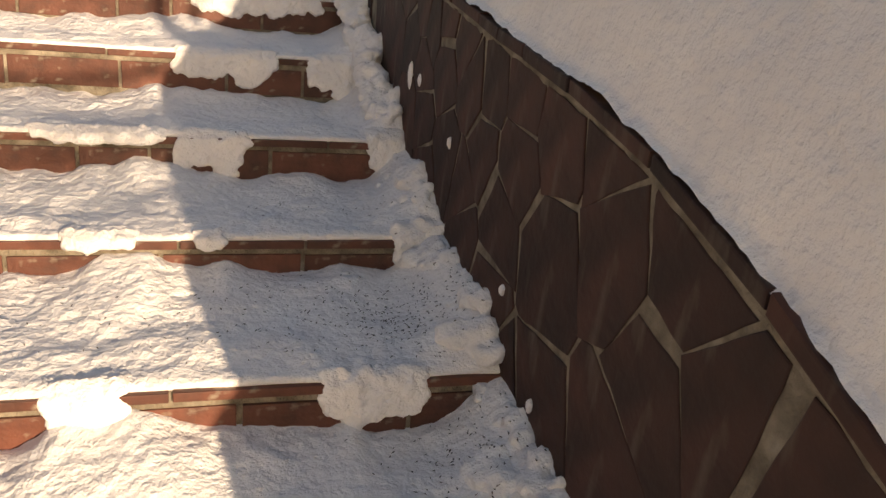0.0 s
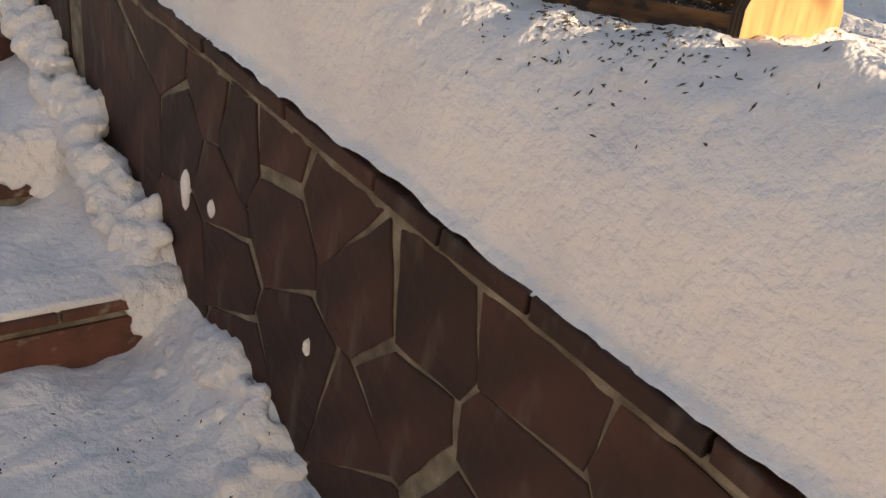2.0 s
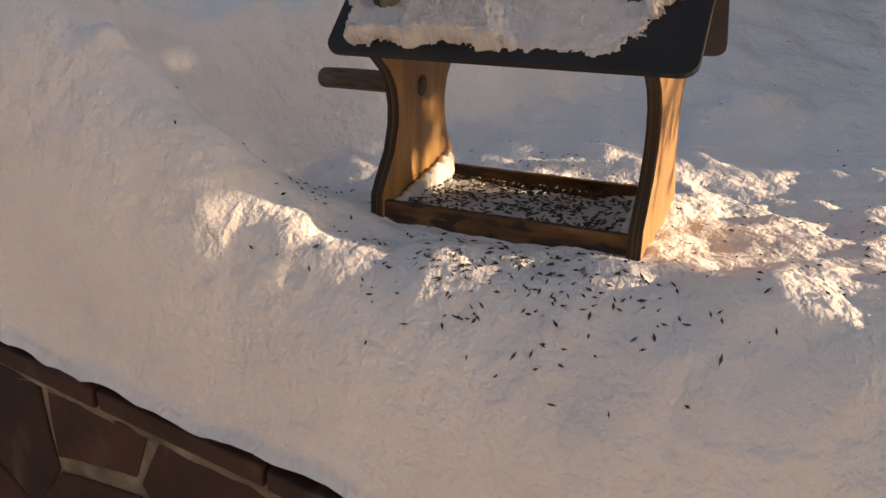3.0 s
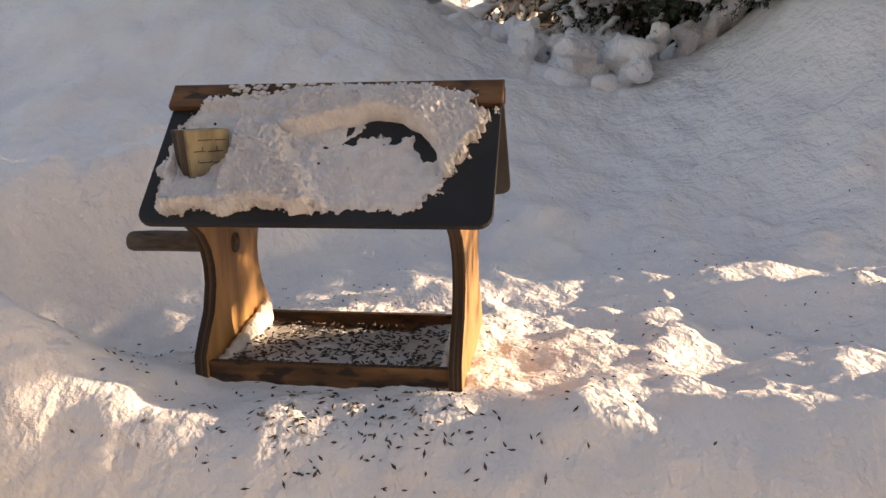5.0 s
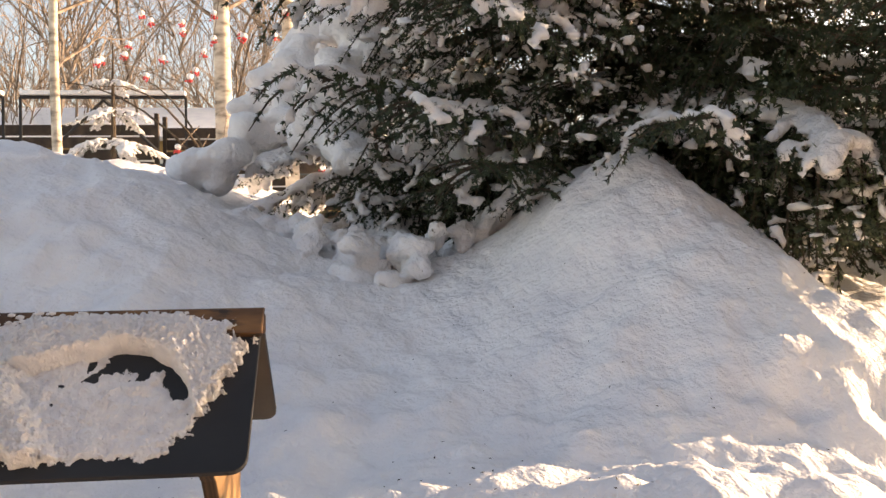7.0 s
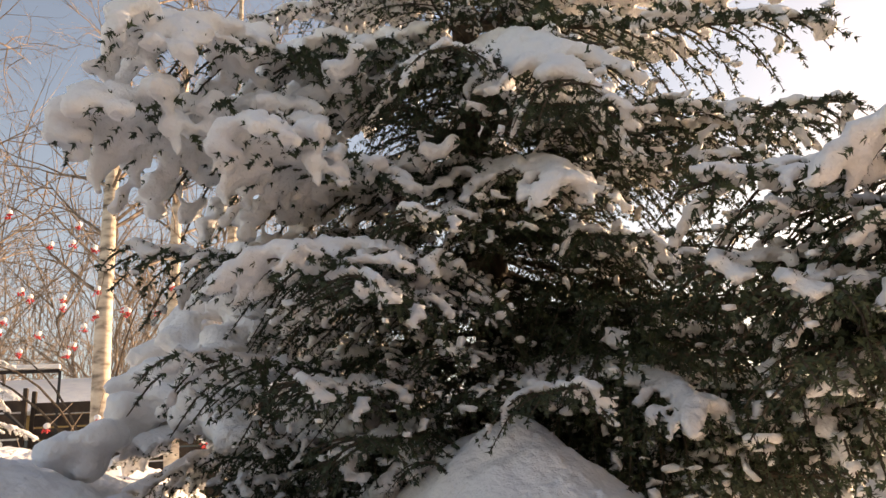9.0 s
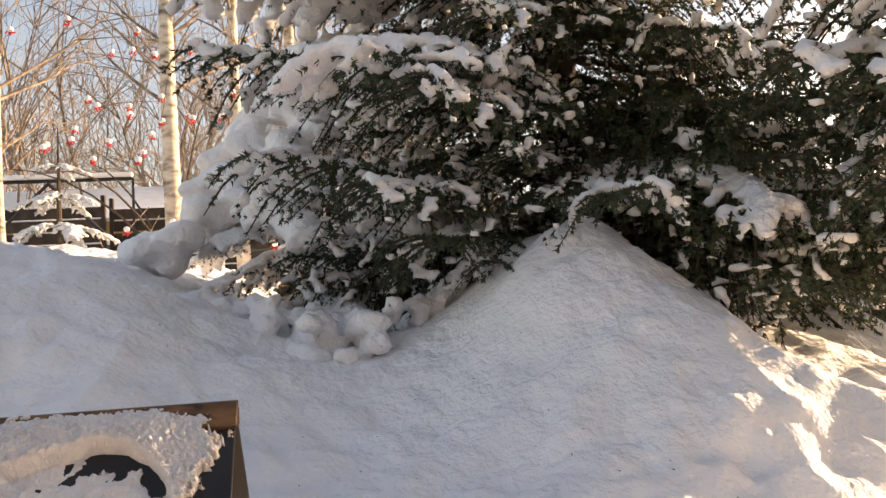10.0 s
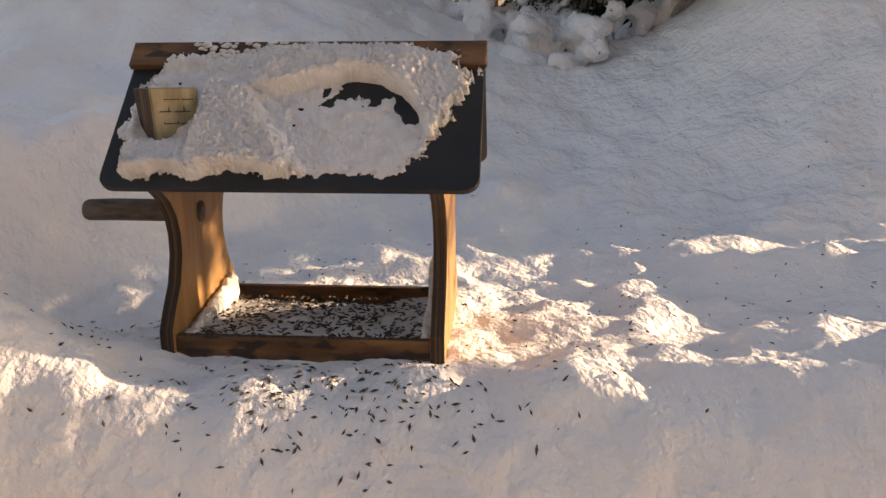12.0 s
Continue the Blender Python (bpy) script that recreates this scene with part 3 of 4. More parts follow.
def roof_snow():
    """Crusted snow on the near slope of the feeder roof: a thick hump and rim, and a thin crust in a scoop."""
    ang = math.atan2(0.171, 0.170)
    rnd = random.Random(21)
    nu, nv = 320, 180
    L, W = 0.470, 0.228

    def height(u, v):
        # u 0..1 along the roof from the perch end, v 0..1 from ridge to eave
        q = Vector((u * 2.06, v, 0))
        e = 0.035 * noise.fractal(q * 6 + Vector((0, 0, 5)), 0.8, 2.0, 4)
        f = noise.fractal(q * 34 + Vector((3, 1, 2)), 0.6, 2.0, 4)
        r = e + 0.016 * f
        left = smooth(0.03, 0.07, u + r + 0.05 * smooth(0.6, 0.3, abs(v - 0.62) + 0.45) - 0.03 * smooth(0.3, 0.1, v))
        right = smooth(0.0, 0.035, curve(v, (0.0, 0.2, 0.42, 0.62, 0.78, 0.95), (0.95, 0.975, 0.945, 0.90, 0.86, 0.81)) - u + 1.3 * r)
        low = smooth(0.955, 0.90, v + 1.5 * r)
        top = smooth(0.0, 0.06, v + r + curve(u, (0.0, 0.3, 0.36, 0.9, 1.0), (-0.03, -0.02, 0.05, 0.05, -0.02)))
        mask = left * right * low * top
        hump = smooth(0.03, -0.09, u - 0.42 - 0.3 * max(0.0, v - 0.42) + 0.7 * e)
        front = curve(u, (0.28, 0.36, 0.42, 0.55, 0.64, 0.72, 0.78, 0.83, 0.87, 0.90), (0.12, 0.36, 0.40, 0.31, 0.255, 0.28, 0.36, 0.50, 0.74, 1.2)) + 0.5 * e
        rim = smooth(0.012, -0.055, v - front) * smooth(0.25, 0.42, u)
        h = 0.031 * hump * (0.55 + 0.45 * smooth(0.08, 0.4, v)) * smooth(0.0, 0.1, u)
        h = max(h, (0.034 - 0.014 * smooth(0.74, 0.9, u)) * rim * (0.45 + 0.55 * smooth(-0.06, 0.16, v)))
        h -= 0.014 * math.exp(-((u - 0.31) / 0.04) ** 2 - ((v - 0.27) / 0.06) ** 2)
        h -= 0.02 * math.exp(-((u - 0.435) / 0.035) ** 2 - ((v - 0.44) / 0.035) ** 2)
        h *= 1 - 0.85 * smooth(0.05, 0.09, u) * smooth(0.245, 0.215, u) * smooth(0.12, 0.2, v) * (0.45 * smooth(0.74, 0.64, v) + 0.55 * smooth(0.92, 0.82, v))
        thin = 0.0036 + 0.003 * e / 0.035 + 0.0055 * noise.noise(q * 15) * smooth(0.75, 0.5, v)
        d = v - front
        if 0.54 < u < 0.86:
            thin -= 0.02 * smooth(0.13, 0.05, d + 0.04 * abs(u - 0.72) + 1.4 * r + 0.07 * noise.noise(q * 12)) * smooth(0.54, 0.68, u) * smooth(0.86, 0.78, u)
        h = max(h - 0.005, thin)
        h += (0.002 + 0.0026 * smooth(0.006, 0.02, h)) * f * smooth(-0.004, 0.004, h) + 0.05 * h * noise.fractal(q * 14, 0.8, 2.0, 3)
        return mask * (h + 0.006) - 0.006 if mask < 1 else h

    sink = 0.004
    verts, faces, keep = [], [], []
    for i in range(nu + 1):
        for j in range(nv + 1):
            u, v = i / nu, -0.09 + 1.07 * j / nv
            h = height(u, v)
            keep.append(h > -0.001)
            n = 0.009 + max(-sink, h)
            if v < 0:
                n -= 0.10 * v
            y, d = 0.235 - L * u, W * v
            verts.append((-(d * math.cos(ang)) - n * math.sin(ang), y, 0.378 - d * math.sin(ang) + n * math.cos(ang)))
    m = nv + 1
    for i in range(nu):
        for j in range(nv):
            k = (i * m + j, (i + 1) * m + j, (i + 1) * m + j + 1, i * m + j + 1)
            if any(keep[a] for a in k):
                faces.append(k)
    used = sorted({a for f in faces for a in f})
    index = {a: i for i, a in enumerate(used)}
    me = bpy.data.meshes.new("roof_snow")
    me.from_pydata([verts[a] for a in used], [], [tuple(index[a] for a in f) for f in faces])
    me.polygons.foreach_set("use_smooth", [True] * len(faces))
    me.materials.append(ROOFSNOW)
    ob = tagged(new("roof_snow", me), "crusted granular snow lying on the feeder roof", "snow")
    ob.matrix_basis = FEEDER
    # crumbs along the ridge board
    bm = bmesh.new()
    for i in range(60):
        y = rnd.choice((0.13, 0.12, 0.11, 0.06, 0.05, 0.03)) + rnd.uniform(-0.03, 0.03)
        r = rnd.uniform(0.002, 0.0045)
        d = rnd.uniform(0.004, 0.026)
        blob(bm, (-0.012 - d * 0.7, y, 0.400 - d * 0.85), (r, r * 1.5, r * 0.8), 1)
    ob = tagged(new("ridge_snow", finish("ridge_snow", bm, ROOFSNOW, True)), "crumbs of snow on the ridge board", "snow")
    ob.matrix_basis = FEEDER
    # snow in the tray and drifted against the side panels
    bm = bmesh.new()
    for s, n in ((1, 9), (-1, 9)):
        for i in range(n):
            q = i / (n - 1)
            blob(bm, (-0.085 + 0.17 * q, s * 0.162, 0.004 + (0.02 * q if s > 0 else 0.03 * q * q)), (0.016, 0.012, 0.012 + (0.02 if s > 0 else 0.03) * q), 1)
    blob(bm, (0.085, -0.160, 0.045), (0.010, 0.012, 0.045), 2)
    blob(bm, (0.0, 0.0, -0.003), (0.105, 0.17, 0.0085), 3)
    blob(bm, (-0.02, 0.03, 0.006), (0.014, 0.02, 0.006), 2)
    ob = tagged(new("tray_snow", melted("tray_snow", bm, 0.005, 0.003, 60, 3)), "snow mixed with husks lying in the feeder tray", "snow")
    ob.matrix_basis = FEEDER


# ---- husks ----
def husk_mesh(name, spots, seed):
    """Sunflower husks, pointed little shells, lying at the given spots."""
    rnd = random.Random(seed)
    verts, faces = [], []
    for p, nrm, big in spots:
        L, w = rnd.uniform(0.004, 0.0068) * big, rnd.uniform(0.0013, 0.0022) * big
        n = (Vector(nrm) + Vector((rnd.gauss(0, 0.25), rnd.gauss(0, 0.25), 0))).normalized()
        a = rnd.uniform(0, 2 * math.pi)
        d = Vector((math.cos(a), math.sin(a), rnd.gauss(0, 0.25)))
        d = (d - n * d.dot(n)).normalized()
        s = n.cross(d)
        p = Vector(p)
        b = len(verts)
        for du, sv, up in ((-1, 0, 0.3), (0.1, -1, 0.2), (1, 0, 0.3), (0.1, 1, 0.2), (0.1, 0, 1.3)):
            verts.append(p + d * L * du + s * w * sv + n * w * up)
        faces += [(b, b + 1, b + 4), (b + 1, b + 2, b + 4), (b + 2, b + 3, b + 4), (b + 3, b, b + 4)]
    me = bpy.data.meshes.new(name)
    me.from_pydata(verts, [], faces)
    me.materials.append(HUSK)
    return me


def husks():
    rnd = random.Random(31)

    def on_ground(x, y):
        e = 0.008
        n = Vector((ground_z(x - e, y) - ground_z(x + e, y), ground_z(x, y - e) - ground_z(x, y + e), 2 * e)).normalized()
        return ((x, y, ground_z(x, y)), n)
    spots = []
    for cx, cy, rx, ry, n, big in ((0.155, 0.18, 0.045, 0.12, 200, 1.1), (0.36, 0.2, 0.25, 0.3, 100, 0.9), (0.62, 0.25, 0.14, 0.17, 100, 0.9), (0.38, -0.1, 0.16, 0.1, 80, 0.85),
                                   (0.3, 0.55, 0.09, 0.09, 90, 1.0), (0.6, -0.5, 0.16, 0.16, 70, 1.0), (0.14, 0.2, 0.05, 0.14, 60, 0.95), (1.2, -0.4, 0.6, 0.5, 90, 1.0)):
        for i in range(n):
            x, y = rnd.gauss(cx, rx), rnd.gauss(cy, ry)
            if x < 0.04 or (0.235 < x < 0.445 and 0.06 < y < 0.41):
                continue
            spots.append((*on_ground(x, y), big * rnd.uniform(0.7, 1.15)))
    tagged(new("husks", husk_mesh("husks", spots, 1)), "dark sunflower husks scattered on the snow", "husks", kind="stuff")
    spots = []
    for i in range(720):
        x, y = rnd.uniform(-0.1, 0.1), rnd.uniform(-0.165, 0.165)
        spots.append(((x, y, 0.006 + rnd.uniform(0, 0.004)), (0, 0, 1), 1.1))
    tagged(new("tray_husks", husk_mesh("tray_husks", spots, 2)), "dark empty husks filling the feeder tray", "husks", kind="stuff").matrix_basis = FEEDER
    dg = bpy.context.evaluated_depsgraph_get()
    spots = []
    for cx, cy, rx, ry, n in ((-0.2, 0.3, 0.11, 0.1, 260), (-0.45, 0.33, 0.25, 0.13, 150), (-0.12, -0.2, 0.1, 0.12, 150), (-0.25, 0.9, 0.2, 0.1, 40), (-0.9, 0.3, 0.25, 0.12, 20)):
        for i in range(n):
            x, y = rnd.gauss(cx, rx), rnd.gauss(cy, ry)
            if x > -0.01:
                continue
            hit, p, nrm, _, ob, _ = scene.ray_cast(dg, Vector((x, y, 1.2)), Vector((0, 0, -1)))
            if hit and "snow" in ob.name:
                spots.append((p, nrm, 1.1))
    tagged(new("step_husks", husk_mesh("step_husks", spots, 3)), "dark husks scattered on the snowy steps", "husks", kind="stuff")


stair()
for k in range(len(NOSES) - 1):
    tread_snow(k)
for k, xc, half, drop in ((3, -0.99, 0.075, 0.14), (3, -0.335, 0.125, 0.14), (4, -1.02, 0.09, 0.03), (4, -0.72, 0.025, 0.02), (4, -0.075, 0.065, 0.14), (5, -1.08, 0.2, 0.03), (5, -0.71, 0.12, 0.16),
                          (5, -0.07, 0.065, 0.17), (6, -0.65, 0.2, 0.11), (6, -0.16, 0.15, 0.2), (7, -0.5, 0.3, 0.1), (2, -0.5, 0.4, 0.05)):
    clump(k, xc, half, drop, 0.08 if xc > -0.1 else 0.02)
wall_snow()
stone_wall()
feeder()
roof_snow()


# ---- spruce ----
def needle_bough(seed, snow, fine=True):
    """A two-metre spruce bough along +x: (mesh with stem and needles, snow mesh or None)."""
    rnd = random.Random(seed)
    verts, faces, mats = [], [], []
    twigs = []

    def stem_at(s):
        return Vector((s, 0.06 * math.sin(s * 2.6 + seed) - 0.06 * math.sin(seed), -0.16 * s * s + 0.045 * s ** 3 + 0.05 * (math.sin(2.6 * s + seed) - math.sin(seed))))
    main = [stem_at(0.1 * i) for i in range(21)]
    bm = bmesh.new()
    tube(bm, main, [0.022 * (1 - 0.85 * i / 20) for i in range(21)], 6)
    s = 0.35
    side = 1
    while s < 2.0:
        side = -side
        L = (0.16 + 0.52 * min(1, (2.05 - s) / 1.3) * min(1.0, 0.35 + s / 1.2)) * rnd.uniform(0.75, 1.15)
        a = radians(rnd.uniform(42, 62))
        p0 = stem_at(s)
        sag = rnd.uniform(0.3, 0.85)
        pts = [p0 + Vector((math.cos(a) * L * q, side * math.sin(a) * L * q, -sag * L * q * q + 0.02 * q)) for q in (0, 0.33, 0.66, 1)]
        twigs.append(pts)
        tube(bm, pts, [0.007, 0.005, 0.004, 0.002], 4, False)
        n = int(L / 0.05)
        for i in range(1, n):
            q = i / n
            k = min(2, int(q * 3))
            b = pts[k].lerp(pts[k + 1], q * 3 - k)
            s2 = 1 if i % 2 else -1
            a2 = a * side + s2 * radians(rnd.uniform(35, 55))
            l2 = rnd.uniform(0.05, 0.13) * (1.15 - 0.6 * q)
            e = b + Vector((math.cos(a2) * l2, math.sin(a2) * l2, -rnd.gauss(0.55, 0.45) * l2))
            twigs.append([b, e])
        s += rnd.uniform(0.036, 0.05) if fine else rnd.uniform(0.07, 0.1)
    twigs.append(main[15:])
    stem = finish("bough_stem", bm, BARK)
    nv = len(stem.vertices)
    verts = [tuple(v.co) for v in stem.vertices]
    faces = [tuple(f.vertices) for f in stem.polygons]
    nf = len(faces)
    bpy.data.meshes.remove(stem)
    wide = 0.0054 if fine else 0.0066
    for pts in twigs:
        for p, q in zip(pts, pts[1:]):
            d = q - p
            L = d.length
            d = d / L
            u = d.orthogonal().normalized()
            w = d.cross(u)
            for i in range(max(2, int(L / (0.0155 if fine else 0.024)))):
                c = p + d * L * rnd.random()
                for j in range(3):
                    a = rnd.uniform(0, 2 * math.pi)
                    out = (math.cos(a) * u + math.sin(a) * w)
                    t = (d * rnd.uniform(0.35, 0.8) + out * 0.85).normalized()
                    sdir = t.cross(out).normalized() if t.cross(out).length > 1e-4 else u
                    ln = rnd.uniform(0.019, 0.029) * (1 if fine else 1.3)
                    b = len(verts)
                    verts.append(tuple(c - sdir * wide))
                    verts.append(tuple(c + sdir * wide))
                    verts.append(tuple(c + t * ln))
                    faces.append((b, b + 1, b + 2))
    me = bpy.data.meshes.new("bough")
    me.from_pydata(verts, [], faces)
    me.materials.append(BARK)
    me.materials.append(NEEDLE)
    me.polygons.foreach_set("material_index", [0] * nf + [1] * (len(faces) - nf))
    out = None
    if snow:
        bm = bmesh.new()
        fill = 1.0 if not fine else 0.85 if snow > 0.09 else 0.66 if snow > 0.06 else 0.5
        for i in range(5, 20):
            p = main[i]
            if rnd.random() < 0.85:
                r = snow * rnd.uniform(0.6, 1.2)
                blob(bm, (p.x, p.y + rnd.uniform(-0.03, 0.03), p.z + 0.35 * r), (0.10, 0.85 * r, 0.6 * r), 1)
        for pts in twigs:
            if len(pts) == 4:
                keep = rnd.random()
                for q in (0.12, 0.3, 0.48, 0.66, 0.84, 0.98):
                    if keep < fill and rnd.random() < 0.88:
                        k = min(2, int(q * 3))
                        b = pts[k].lerp(pts[k + 1], q * 3 - k)
                        r = snow * rnd.uniform(0.35, 0.85) * (1.15 - 0.5 * q)
                        k2 = 1 if fine else 1.35
                        blob(bm, (b.x, b.y, b.z + 0.45 * r), (max(0.028, r * k2), max(0.028, r * 0.9 * k2), max(0.02, 0.62 * r)), 1)
                        if rnd.random() < 0.15:
                            blob(bm, (b.x, b.y, b.z - 0.4 * r), (max(0.02, 0.4 * r), max(0.02, 0.4 * r), 1.1 * r), 1)
            elif rnd.random() < (0.42 if snow > 0.07 else 0.2):
                b = pts[0].lerp(pts[1], 0.6)
                d = pts[1] - pts[0]
                r = rnd.uniform(0.014, 0.024) + 0.12 * snow
                blob(bm, (b.x, b.y, b.z + 0.006), (max(r, abs(d.x) * 0.6), max(r, abs(d.y) * 0.6), r * 0.9), 1)
        out = melted("snow_load", bm, 0.024 if snow < 0.09 else 0.021 if fine else 0.036, 0.014 if fine else 0.02, 16 if fine else 8, 1 if fine else 2, 0.0 if snow < 0.09 else 0.3)
    return me, out


LIGHT = [needle_bough(k, 0.055) for k in (1, 2, 3)]
HEAVY = [needle_bough(k, 0.085) for k in (4, 5)]
SLAB = [needle_bough(k, 0.112) for k in (14, 15)]
BARE = [needle_bough(k, 0) for k in (7, 8)]
PLAIN = [needle_bough(k, 0, False) for k in (9, 10)]
LADEN = [needle_bough(k, 0.115, False) for k in (11, 12)]


def hang_bough(tree, base, tip, kinds, rnd, name="bough"):
    """A bough as a part of its tree, from base to tip, given in the tree's own space."""
    base, tip = Vector(base), Vector(tip)
    d = tip - base
    k = d.length / 2.0
    x = d.normalized()
    y = Vector((0, 0, 1)).cross(x).normalized()
    z = x.cross(y)
    tilt = 0.07 * 2
    m = Matrix(((x.x, y.x, z.x, base.x), (x.y, y.y, z.y, base.y), (x.z, y.z, z.z, base.z), (0, 0, 0, 1)))
    m = m @ pose(0, 0, 0, rnd.uniform(-12, 12), -math.degrees(math.atan(tilt)), 0) @ Matrix.Scale(k, 4)
    me, sn = rnd.choice(kinds)
    ob = new(name, me)
    ob.parent = tree
    ob.matrix_basis = m
    if sn:
        s = new("snow_load", sn)
        s.parent = ob
        tagged(s, "thick soft snow lying along the bough")
        if kinds is LIGHT or me in [k[0] for k in LIGHT]:
            tagged(s, kind="stuff")
    return ob


def spruce():
    rnd = random.Random(5)
    tx, ty, tz = 3.45, -1.5, 1.45
    t = thing("spruce_tree", pose(tx, ty, tz), "large dark green spruce loaded with snow", "tree")
    bm = bmesh.new()
    tube(bm, [(0, 0, -0.6), (0.02, 0, 1), (0, 0.02, 3), (0, 0, 7.5)], [0.15, 0.125, 0.09, 0.01], 12)
    part("trunk", bm, BARK, t, "dark rough trunk", True)
    # the boughs that reach towards the steps: height on the trunk, tip, snow; the last seven are added to shade the
    # hollow by the feeder
    for h, x, y, z, kind in ((3.1, 2.3, 0.41, 3.72, 3), (2.8, 2.32, 0.52, 3.44, 3), (2.05, 2.06, -0.13, 3.2, 3), (1.8, 2.5, 0.33, 2.89, 1), (1.65, 2.35, -0.15, 2.75, 1), (1.2, 2.26, 0.16, 2.31, 1),
                             (1.4, 1.97, -0.16, 2.53, 2), (1.45, 1.77, -0.62, 2.51, 1), (1.05, 2.0, -0.35, 2.2, 1), (0.85, 2.12, -0.46, 1.98, 0), (1.05, 1.81, -1.71, 1.93, 2), (0.95, 2.05, -2.24, 2.06, 1),
                             (1.0, 1.75, -1.3, 2.1, 1), (2.0, 1.93, -1.8, 2.69, 1), (2.2, 1.89, -1.32, 2.84, 2), (2.0, 2.0, -0.7, 2.85, 1), (3.0, 1.75, -1.26, 3.2, 2), (2.9, 1.71, -1.6, 3.2, 1), (3.0, 1.95, -0.85, 3.45, 1),
                             (2.6, 1.78, -2.67, 3.31, 1), (2.5, 1.96, -2.65, 3.22, 1), (2.2, 1.92, -2.32, 3.05, 1), (3.2, 1.8, -2.69, 3.7, 1), (1.8, 2.0, -2.3, 2.65, 1), (1.5, 1.85, -2.1, 2.4, 0), (1.25, 1.8, -2.0, 2.2, 0),
                             (0.75, 1.99, -1.83, 1.74, 1), (0.75, 1.97, -2.21, 1.82, 0), (0.9, 1.92, -2.44, 1.9, 0), (1.1, 1.91, -2.42, 2.04, 1), (0.7, 2.43, -0.39, 1.87, 2), (0.6, 2.49, -0.72, 1.83, 2), (0.65, 2.2, -0.85, 1.9, 0), (0.9, 1.5, -2.35, 1.86, 1), (1.0, 1.35, -2.5, 1.98, 1), (1.05, 1.6, -2.2, 2.02, 0), (1.2, 1.45, -2.6, 2.12, 1), (0.7, 1.65, -2.3, 1.8, 1), (0.8, 1.75, -2.45, 1.9, 1), (0.65, 1.58, -2.12, 1.76, 0)):
        hang_bough(t, (0, 0, h), (x - tx, y - ty, z - tz), (BARE, LIGHT, HEAVY, SLAB)[kind], rnd)
    # the rest of the crown: dense below, with laden tiers above
    z = 0.5
    while z < 6.4:
        n = 9 if z < 2.6 else 7 if z < 4.2 else 5
        a0 = rnd.uniform(0, 360)
        for i in range(n):
            a = radians(a0 + 360 * i / n + rnd.uniform(-16, 16))
            L = (2.15 - 0.28 * max(0.0, z - 0.4)) * rnd.uniform(0.72, 1.05)
            facing = math.cos(a - radians(162))
            if z < 2.9:
                L *= 0.74 if facing > 0.2 else 1.0
            if L < 0.25:
                continue
            near = facing > -0.1 and z < 3.2
            kinds = (BARE + LIGHT if near else PLAIN) if z < 2.6 else (LIGHT + HEAVY if facing > 0 and z < 3.6 else PLAIN * 2 + LADEN)
            hang_bough(t, (0, 0, z), (L * math.cos(a), L * math.sin(a), z - 0.2 * L + rnd.uniform(-0.15, 0.15) * L), kinds, rnd)
        z += 0.29
    # two boughs above the view, added to shade the feeder roof
    for x, y, z in ((2.2, -2.85, 4.6), (2.45, -3.05, 4.5)):
        hang_bough(t, (0, 0, 3.2), (x - tx, y - ty, z - tz), LADEN, rnd)
    for i in range(28):
        a, z = radians(rnd.uniform(-142, -50)), rnd.uniform(0.55, 2.3)
        L = rnd.uniform(1.3, 2.1)
        hang_bough(t, (0, 0, z), (L * math.cos(a), L * math.sin(a), z - rnd.uniform(0.1, 0.35) * L), PLAIN, rnd)
    for i in range(9):
        hang_bough(t, (0, 0, rnd.uniform(0.5, 0.9)), (rnd.uniform(2.9, 3.3) - tx, rnd.uniform(-0.75, 0.1) - ty, rnd.uniform(0.3, 0.6)), LIGHT + BARE, rnd)
    return t


def small_spruce(name, m, height, reach, label, seed, kinds, levels, clear=0.08):
    rnd = random.Random(seed)
    t = thing(name, m, label, "tree", "young spruces")
    bm = bmesh.new()
    tube(bm, [(0, 0, -0.3), (0, 0, height)], [0.05, 0.006], 8)
    part("trunk", bm, BARK, t)
    for i in range(levels):
        z = height * (clear + (0.96 - clear) * i / levels)
        for j in range(5):
            a = radians(72 * j + i * 37 + rnd.uniform(-15, 15))
            L = reach * (1.02 - z / height) * rnd.uniform(0.8, 1.15) + 0.12
            hang_bough(t, (0, 0, z), (L * math.cos(a), L * math.sin(a), z - 0.35 * L), kinds, rnd)
    return t


spruce()
laden = small_spruce("young_spruce", pose(4.25, -0.2, 1.7), 1.8, 1.4, "young spruce bowed under thick snow", 3, LADEN, 5)


def snow_cover(tree, height, reach):
    """Snow that lies over a bowed tree in lobes, from its tip down."""
    rnd = random.Random(2)
    bm = bmesh.new()
    for i in range(13):
        a = radians(75 + 190 * i / 12 + rnd.uniform(-8, 8))
        top = rnd.uniform(0.75, 1.0) * height
        for j in range(12):
            q = (j + 0.5) / 12
            if rnd.random() < 0.14:
                continue
            r = reach * (0.08 + 0.8 * q ** 0.9)
            w = rnd.uniform(0.07, 0.12) * (0.8 + 0.5 * q)
            blob(bm, (r * math.cos(a + 0.25 * rnd.uniform(-1, 1) * q), r * math.sin(a + 0.25 * rnd.uniform(-1, 1) * q), top * (1 - 0.82 * q) + 0.05 + rnd.uniform(-0.05, 0.05)), (w * 1.3, w * 1.3, w * 0.8), 1)
    ob = new("snow_cover", melted("snow_cover", bm, 0.028, 0.035, 6, 3, 0.5))
    ob.parent = tree
    tagged(ob, "rounded lobes of thick snow")


